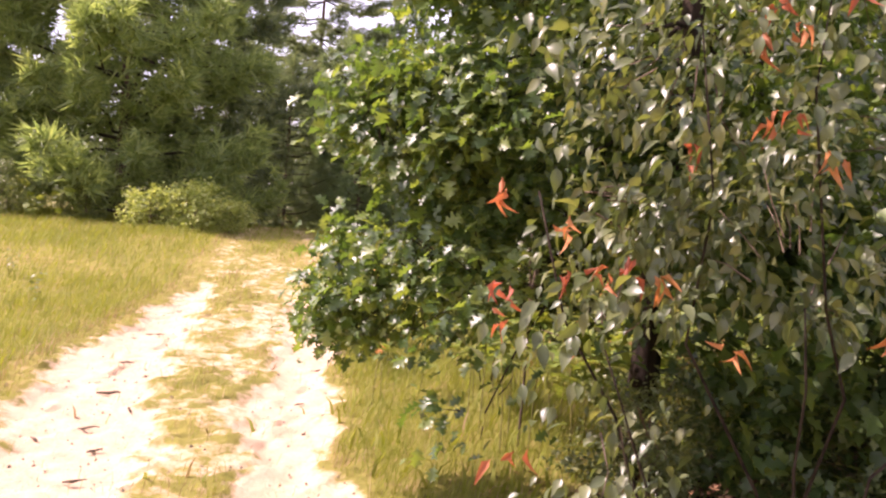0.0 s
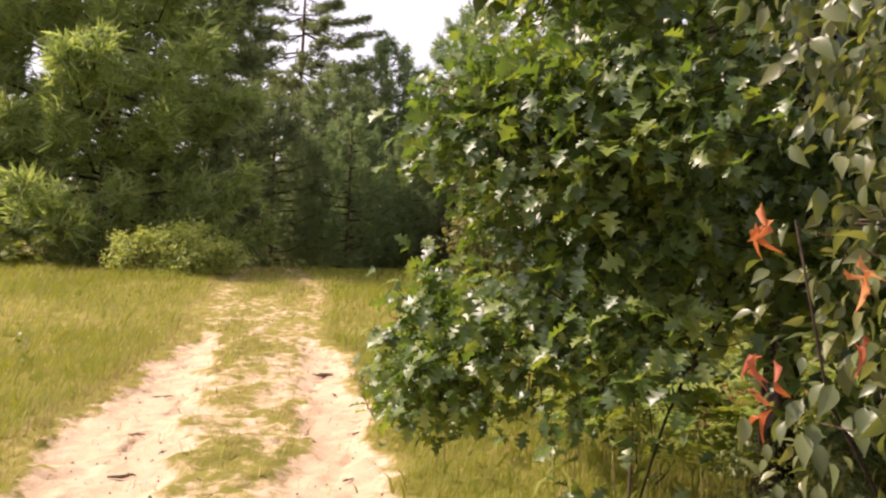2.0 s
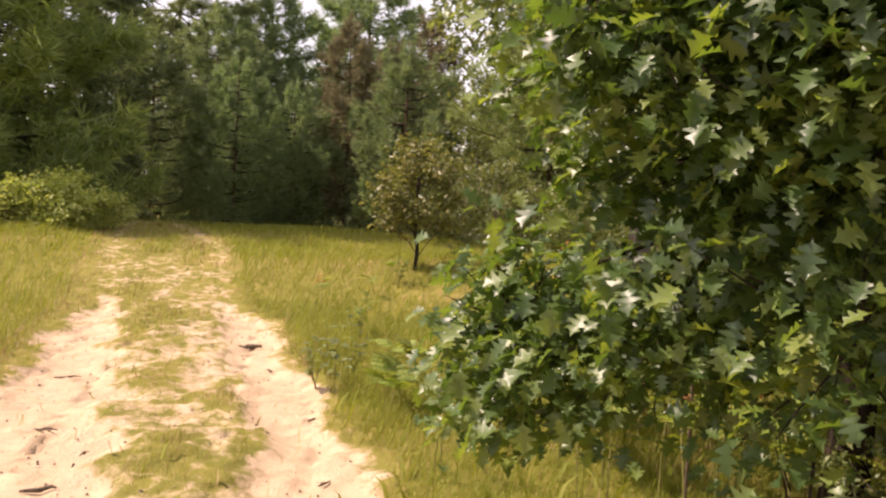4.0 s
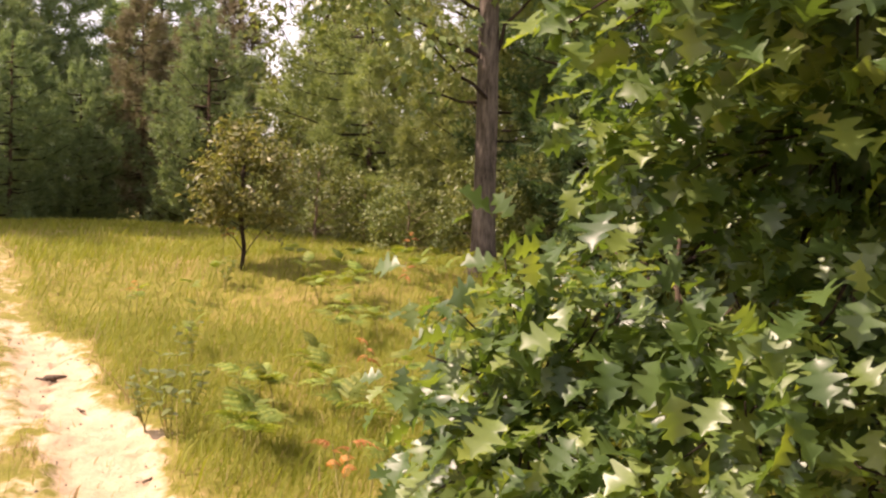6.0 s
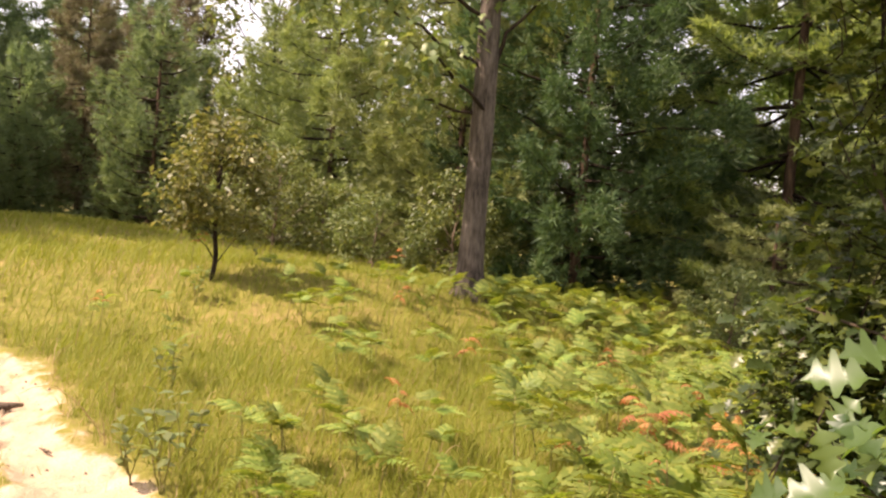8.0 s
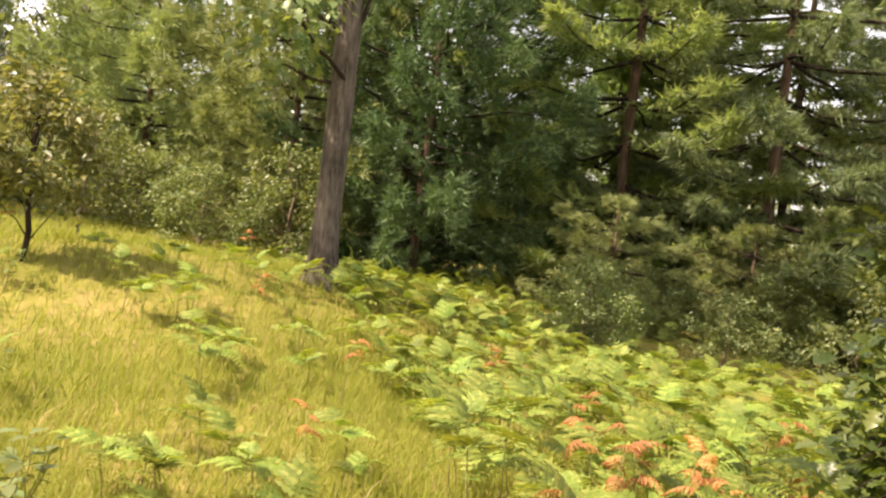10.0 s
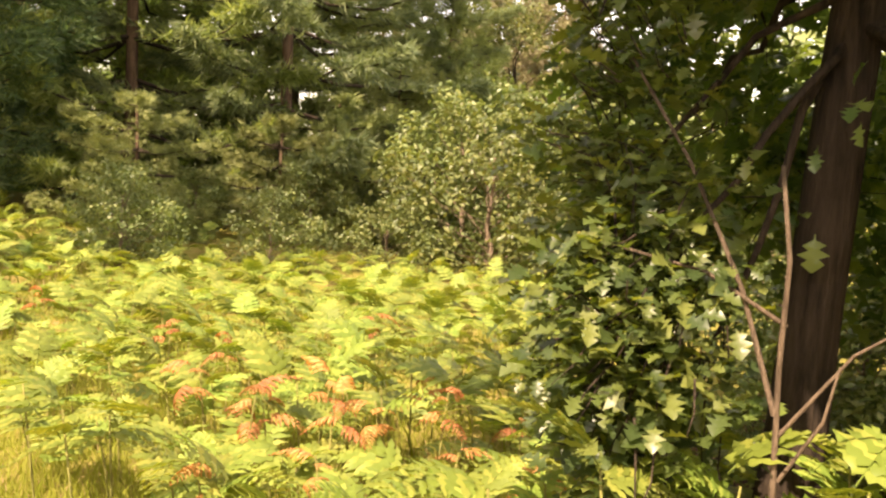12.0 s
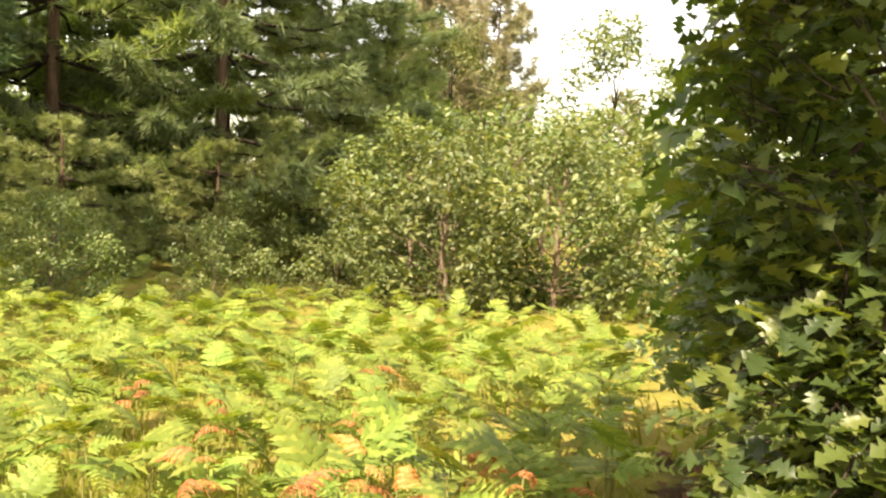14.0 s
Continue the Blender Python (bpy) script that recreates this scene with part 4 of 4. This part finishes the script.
while count < 285 and tries < 20000:
    tries += 1
    x, y = rng.uniform(0.2, 8.0), rng.uniform(5.6, 13.5)
    if not fern_bed(x, y) or any((x - a) ** 2 + (y - b) ** 2 < 0.07 for a, b in fern_spots):
        continue
    if math.hypot(x + 1, y - 6) > rng.uniform(3, 10.5):
        continue
    fern_spots.append((x, y))
    count += 1
    bracken(x, y, max(0.12, rng.uniform(0.36, 0.66) - 0.05 * max(0, y - 7) - 0.05 * max(0, x - 2.2)), "green", rng.uniform(0.7, 1.05), rng.uniform(0, 6.28), "green bracken fern in the sunlit fern bed", "bracken in the fern bed")
for x, y, h, s in [(-0.4, 7.5, 0.5, 0.75), (0.15, 8.6, 0.5, 0.7), (-0.55, 9.9, 0.4, 0.6), (-0.9, 11.3, 0.4, 0.55), (-0.4, 10.6, 0.4, 0.5), (0.6, 9.6, 0.5, 0.8), (0.9, 10.3, 0.5, 0.8), (0.2, 7.2, 0.5, 0.85), (0.25, 5.8, 0.75, 0.85), (0.32, 5.58, 0.8, 0.9), (0.5, 5.42, 0.75, 1.0), (0.6, 5.13, 0.75, 1.0), (0.42, 4.98, 0.7, 0.9), (0.36, 6.02, 0.68, 0.9), (0.3, 6.25, 0.62, 0.85), (0.95, 5.5, 0.75, 1.0), (1.0, 5.02, 0.7, 1.0), (0.8, 4.85, 0.6, 1.0), (-0.1, 6.6, 0.45, 0.7),
                   (0.75, 5.35, 0.55, 0.9), (0.45, 6.4, 0.5, 0.8), (1.4, 11.6, 0.5, 0.8), (3.0, 12.5, 0.4, 0.9), (3.4, 12.4, 0.38, 0.9), (3.8, 12.6, 0.4, 0.9), (2.8, 12.8, 0.35, 0.8), (3.2, 12.2, 0.4, 0.9), (3.7, 12.2, 0.4, 0.9), (2.6, 12.3, 0.35, 0.8), (2.4, 12.9, 0.35, 0.7), (0.0, 12.4, 0.4, 0.6), (2.0, 12.3, 0.5, 0.8), (-0.2, 11.8, 0.35, 0.6), (1.0, 12.6, 0.45, 0.7), (1.9, 10.6, 0.5, 0.8), (0.7, 8.2, 0.5, 0.7), (1.0, 5.6, 0.6, 0.9), (1.35, 5.75, 0.5, 0.9), (1.3, 5.2, 0.5, 1.0), (1.65, 5.4, 0.5, 1.0), (0.95, 5.05, 0.45, 0.9), (1.95, 5.5, 0.5, 1.0), (2.3, 5.35, 0.5, 1.0), (1.8, 5.15, 0.4, 0.9), (2.7, 5.3, 0.45, 1.0), (3.0, 5.5, 0.5, 1.0), (3.2, 5.2, 0.45, 0.9), (2.6, 5.0, 0.4, 0.9), (3.35, 5.65, 0.5, 1.0)]:
    bracken(x, y, h * (0.62 if y > 6.5 else 1.0), "green", s, rng.uniform(0, 6.28), "green bracken fern standing alone in the grass", "bracken in the grass")
for k in range(30):
    y = rng.uniform(7.2, 12.8)
    x = np.interp(y, [6.9, 8.7, 12.5], [0.2, 1.2, 2.8]) - rng.uniform(0.05, 1.7)
    x = max(x, -0.5 - 0.1 * (y - 7))
    bracken(x, y, rng.uniform(0.18, 0.3), "green", rng.uniform(0.55, 0.85), rng.uniform(0, 6.28), "green bracken fern standing alone in the grass", "bracken in the grass")
for x, y, h, s in [(1.13, 6.67, 0.62, 0.8), (1.3, 6.5, 0.58, 0.8), (0.98, 6.2, 0.55, 0.7), (1.5, 6.4, 0.6, 0.8), (0.85, 6.5, 0.5, 0.7), (1.25, 6.9, 0.6, 0.8), (-0.42, 6.06, 0.5, 0.6), (-0.36, 6.12, 0.45, 0.5), (0.6, 6.1, 0.5, 0.6), (0.3, 7.9, 0.5, 0.6), (1.4, 9.3, 0.5, 0.7), (1.7, 11.2, 0.5, 0.6), (0.2, 13.0, 0.5, 0.6), (2.4, 12.6, 0.5, 0.6), (1.75, 6.1, 0.5, 0.7), (2.3, 7.2, 0.6, 0.6), (-0.85, 11.0, 0.4, 0.5), (1.05, 6.95, 0.6, 0.9), (1.6, 6.8, 0.6, 0.9), (1.9, 6.6, 0.6, 0.9), (0.7, 6.8, 0.5, 0.8), (2.0, 7.6, 0.6, 0.8), (1.4, 7.3, 0.6, 0.8), (2.7, 8.4, 0.5, 0.8), (3.2, 7.4, 0.6, 0.8), (1.2, 5.95, 0.5, 0.8), (3.0, 9.6, 0.5, 0.8)]:
    bracken(x, y, h, "rust", s, rng.uniform(0, 6.28), "withered rust-brown bracken fern with curled fronds", "withered bracken")
# the bracken that nobody could count, in the shade under the trees
fv = [frond_arrays(0.38, 7, 0.17, 0.25, 40 + k) for k in range(2)]
n = 1800
fx, fy = rng.uniform(1.0, 13, n), rng.uniform(6, 17, n)
ok = fern_bed(fx, np.minimum(fy, 14.4))
fx, fy = fx[ok], fy[ok]
ln_x, ln_y = rng.uniform(-17, -7.5, 260), rng.uniform(17.2, 20.5, 260)
fx, fy = np.concatenate([fx, ln_x]), np.concatenate([fy, ln_y])
fz = ground_z(fx, fy) + rng.uniform(0.08, 0.34, len(fx)) - 0.1 * np.clip((fy - 9) / 3, 0, 1) * (fx > 0)
fz[-260:] += rng.uniform(0.0, 0.45, 260)
pts = np.stack([fx, fy, fz], 1)
far_ferns = joined([spread(*fv[k], pts[k::2], turns(rng.uniform(0, 6.28, len(pts[k::2])), rng.normal(0.35, 0.35, len(pts[k::2])), rng.normal(0, 0.35, len(pts[k::2]))), rng.uniform(0.55, 0.95, len(pts[k::2]))) for k in range(2)])
tagged(new("bracken_carpet", mesh_of("bracken_carpet", *far_ferns, FERN)), "carpet of bracken under the trees", "ferns", kind="stuff")


# ---- grass ----
def grass_blades(x, y, height, width, lean):
    n = len(x)
    a = rng.uniform(0, 6.28, n)
    la = rng.normal(0.9, 1.1, n)
    z = ground_z(x, y) - 0.01
    dx, dy = np.cos(a) * width, np.sin(a) * width
    lx, ly = np.cos(la) * lean * height, np.sin(la) * lean * height
    p0 = np.stack([x - dx, y - dy, z], 1)
    p1 = np.stack([x + dx, y + dy, z], 1)
    p2 = np.stack([x + dx * 0.7 + lx * 0.35, y + dy * 0.7 + ly * 0.35, z + height * 0.6], 1)
    p3 = np.stack([x - dx * 0.7 + lx * 0.35, y - dy * 0.7 + ly * 0.35, z + height * 0.6], 1)
    p4 = np.stack([x + lx, y + ly, z + height * np.sqrt(np.clip(1 - 0.4 * lean**2, 0.3, 1))], 1)
    v = np.stack([p0, p1, p2, p3, p4], 1).reshape(-1, 3)
    b = np.arange(n)[:, None] * 5
    return v, np.concatenate([b + [0, 1, 2], b + [0, 2, 3], b + [3, 2, 4]], 1).reshape(-1, 3)


def sow(n, x0, x1, y0, y1, power=1.0):
    return rng.uniform(x0, x1, n), y0 + (y1 - y0) * rng.random(n) ** power


sets, dry = [], []
for n, box, hh, ww in [(160000, (-5.2, 3.6, 1.6, 11.6), 0.17, 0.0019), (80000, (-11, 7, 6.5, 18), 0.19, 0.0037), (45000, (-18, 9, 13.5, 28), 0.2, 0.007), (16000, (-30, -9, 5, 30), 0.25, 0.014), (9000, (-5, 11, 25, 35), 0.2, 0.014), (14000, (-16, 6, -9, 8), 0.2, 0.012)]:
    x, y = sow(n, *box)
    s = sandy(x, y)
    keep = rng.random(n) > np.clip(s * 2.6, 0, 0.985)
    inset = np.minimum.reduce([x - box[0], box[1] - x, y - box[2], box[3] - y])
    keep &= rng.random(n) < np.clip(inset / 1.6, 0, 1)
    keep &= rng.random(n) > shaded_floor(x, y) * 0.97
    x, y, s = x[keep], y[keep], s[keep]
    h = 0.85 * hh * rng.uniform(0.5, 1.3, len(x)) * (0.6 + 0.7 * patchy(x, y, 1.1)) * np.where(s > 0.15, 0.55, 1.0)
    verts = grass_blades(x, y, h, ww * rng.uniform(0.7, 1.3, len(x)), rng.uniform(0.35, 1.15, len(x)))
    is_dry = rng.random(len(x)) < 0.03 + 0.4 * (s > 0.12) + 0.1 * (patchy(x + 5, y, 0.6) > 0.75)
    for flag, store in ((False, sets), (True, dry)):
        m = is_dry == flag
        f = verts[1].reshape(-1, 3, 3)[m].reshape(-1, 3)
        used = np.unique(f)
        remap = np.zeros(len(verts[0]), int)
        remap[used] = np.arange(len(used))
        store.append((verts[0][used], remap[f]))
tagged(new("meadow_grass", mesh_of("meadow_grass", *joined(sets), GRASS)), "fine yellow-green meadow grass beside the track", "grass", kind="stuff")
tagged(new("dry_grass", mesh_of("dry_grass", *joined(dry), GRASS_DRY)), "thin straw-coloured grass on the track and verges", "grass", kind="stuff")

# ---- litter on the sand ----
CHIP = bark_mat("weathered_wood", (0.06, 0.045, 0.035), (0.24, 0.18, 0.13), 25)
for k, (x, y, ln, w, a) in enumerate([(-2.29, 6.09, 0.16, 0.02, 0.3), (-1.49, 9.54, 0.2, 0.05, 0.1), (-1.9, 4.9, 0.11, 0.014, 1.0), (-2.1, 5.3, 0.13, 0.01, 0.4), (-2.5, 7.0, 0.14, 0.012, -0.2), (-0.95, 6.2, 0.1, 0.012, 0.9), (-2.0, 5.7, 0.1, 0.015, 2.0), (-1.8, 4.4, 0.12, 0.012, 0.6),
                                     (-2.7, 8.3, 0.18, 0.014, 0.2), (-0.8, 5.5, 0.09, 0.012, 1.4), (-2.3, 5.0, 0.08, 0.014, 2.5), (-1.0, 7.4, 0.1, 0.014, 0.1), (-2.2, 6.6, 0.09, 0.011, 1.2), (-1.3, 8.8, 0.12, 0.014, 2.1)]):
    z = float(ground_z(x, y))
    v, f = tube(bent((-ln / 2, 0, 0.012), (ln / 2, 0, 0.014), 5, 0.15), [w * 0.3, w * 0.5, w * 0.6, w * 0.4, w * 0.2], 6, 0.2)
    ob = new("wood_chip", mesh_of("wood_chip", v, f, CHIP, True))
    ob.location, ob.rotation_euler = (x, y, z + w * 0.3), (0, 0, a)
    tagged(ob, "weathered grey-brown bit of wood lying on the sand", "wood chip", "bits of wood on the sand")
n = 2600
x, y = rng.uniform(-4, 0.3, n), rng.uniform(2.5, 13, n)
m = sandy(x, y) > 0.35
x, y = x[m], y[m]
crumb = spread(np.array([(-0.5, 0, 0), (0.4, -0.3, 0), (0.3, 0.4, 0), (0, 0, 0.5)]), np.array([(0, 1, 3), (1, 2, 3), (2, 0, 3)]), np.stack([x, y, ground_z(x, y) - 0.001], 1), turns(rng.uniform(0, 6.28, len(x)), np.zeros(len(x)), np.zeros(len(x))), rng.uniform(0.006, 0.028, len(x)))
tagged(new("sand_crumbs", mesh_of("sand_crumbs", *crumb, CHIP)), "crumbs of bark and pebbles strewn on the sand", "litter", kind="stuff")
# ---- fallen leaves under the oak ----
n = 3000
x, y = rng.uniform(0.3, 6.0, n), rng.uniform(2.0, 6.0, n)
m = rng.random(n) < shaded_floor(x, y)
x, y = x[m], y[m]
n = len(x)
lit = spread(*LOBED_LEAF, np.stack([x, y, ground_z(x, y) + 0.015], 1), turns(rng.uniform(0, 6.28, n), rng.normal(0, 0.25, n), rng.normal(0, 0.4, n)), rng.uniform(0.07, 0.12, n))
LITTER = leaf_mat("fallen_leaf", [(0.1, (0.08, 0.04, 0.02)), (0.6, (0.2, 0.1, 0.05)), (0.95, (0.32, 0.18, 0.09))], (1, 1, 1), 0.1, 0.7, 0.2)
tagged(new("leaf_litter", mesh_of("leaf_litter", *lit, LITTER)), "brown fallen leaves under the oak", "litter", kind="stuff")


WEED_LEAF = mesh_of("weed_leaf", *SMALL_LEAF, BROAD)


# ---- weeds in the grass ----
def weed(x, y, h, label, group):
    ob = thing("weed", (x, y, float(ground_z(x, y))), label, "weed", group)
    for k in range(4):
        tip = (rng.uniform(-0.12, 0.12), rng.uniform(-0.12, 0.12), h * rng.uniform(0.7, 1.0))
        line = bent((0, 0, -0.02), tip, 6, 0.06)
        st = part("stem", mesh_of("weed_stem", *tube(line, np.linspace(0.004, 0.002, 6), 4), STEM), ob)
        for at in line[[2, 3, 3, 4, 4, 5, 5]]:
            lf = part("leaf", WEED_LEAF, st)
            lf.location, lf.rotation_euler = at, (rng.normal(0.3, 0.3), rng.normal(0, 0.3), rng.uniform(0, 6.28))
            lf.scale = (h * 0.16,) * 3


for x, y, h in [(-0.84, 7.99, 0.5), (-0.7, 8.3, 0.4), (-0.95, 8.2, 0.4), (-0.55, 9.6, 0.35), (-4.3, 9.2, 0.35), (-5.5, 11.0, 0.35), (0.1, 12.2, 0.4)]:
    weed(x, y, h, "dark green leafy weed standing in the grass", "weeds in the grass")

# ---- a dry stem bowed over in the grass ----
for x, y, ln, a in [(-1.0, 8.9, 0.45, 2.9), (0.3, 7.6, 0.35, 0.4), (-4.6, 8.4, 0.4, 1.0)]:
    t = np.linspace(0, 1, 8)
    bow = np.stack([ln * t * math.cos(a), ln * t * math.sin(a), 0.28 * np.sin(2.2 * t) - 0.02], 1)
    ob = new("dry_stem", mesh_of("dry_stem", *tube(bow, np.linspace(0.004, 0.0015, 8), 5), GRASS_DRY, True))
    ob.location = (x, y, float(ground_z(x, y)))
    tagged(ob, "dry straw-coloured stem bowed over in the grass", "grass stem", "dry stems in the grass")
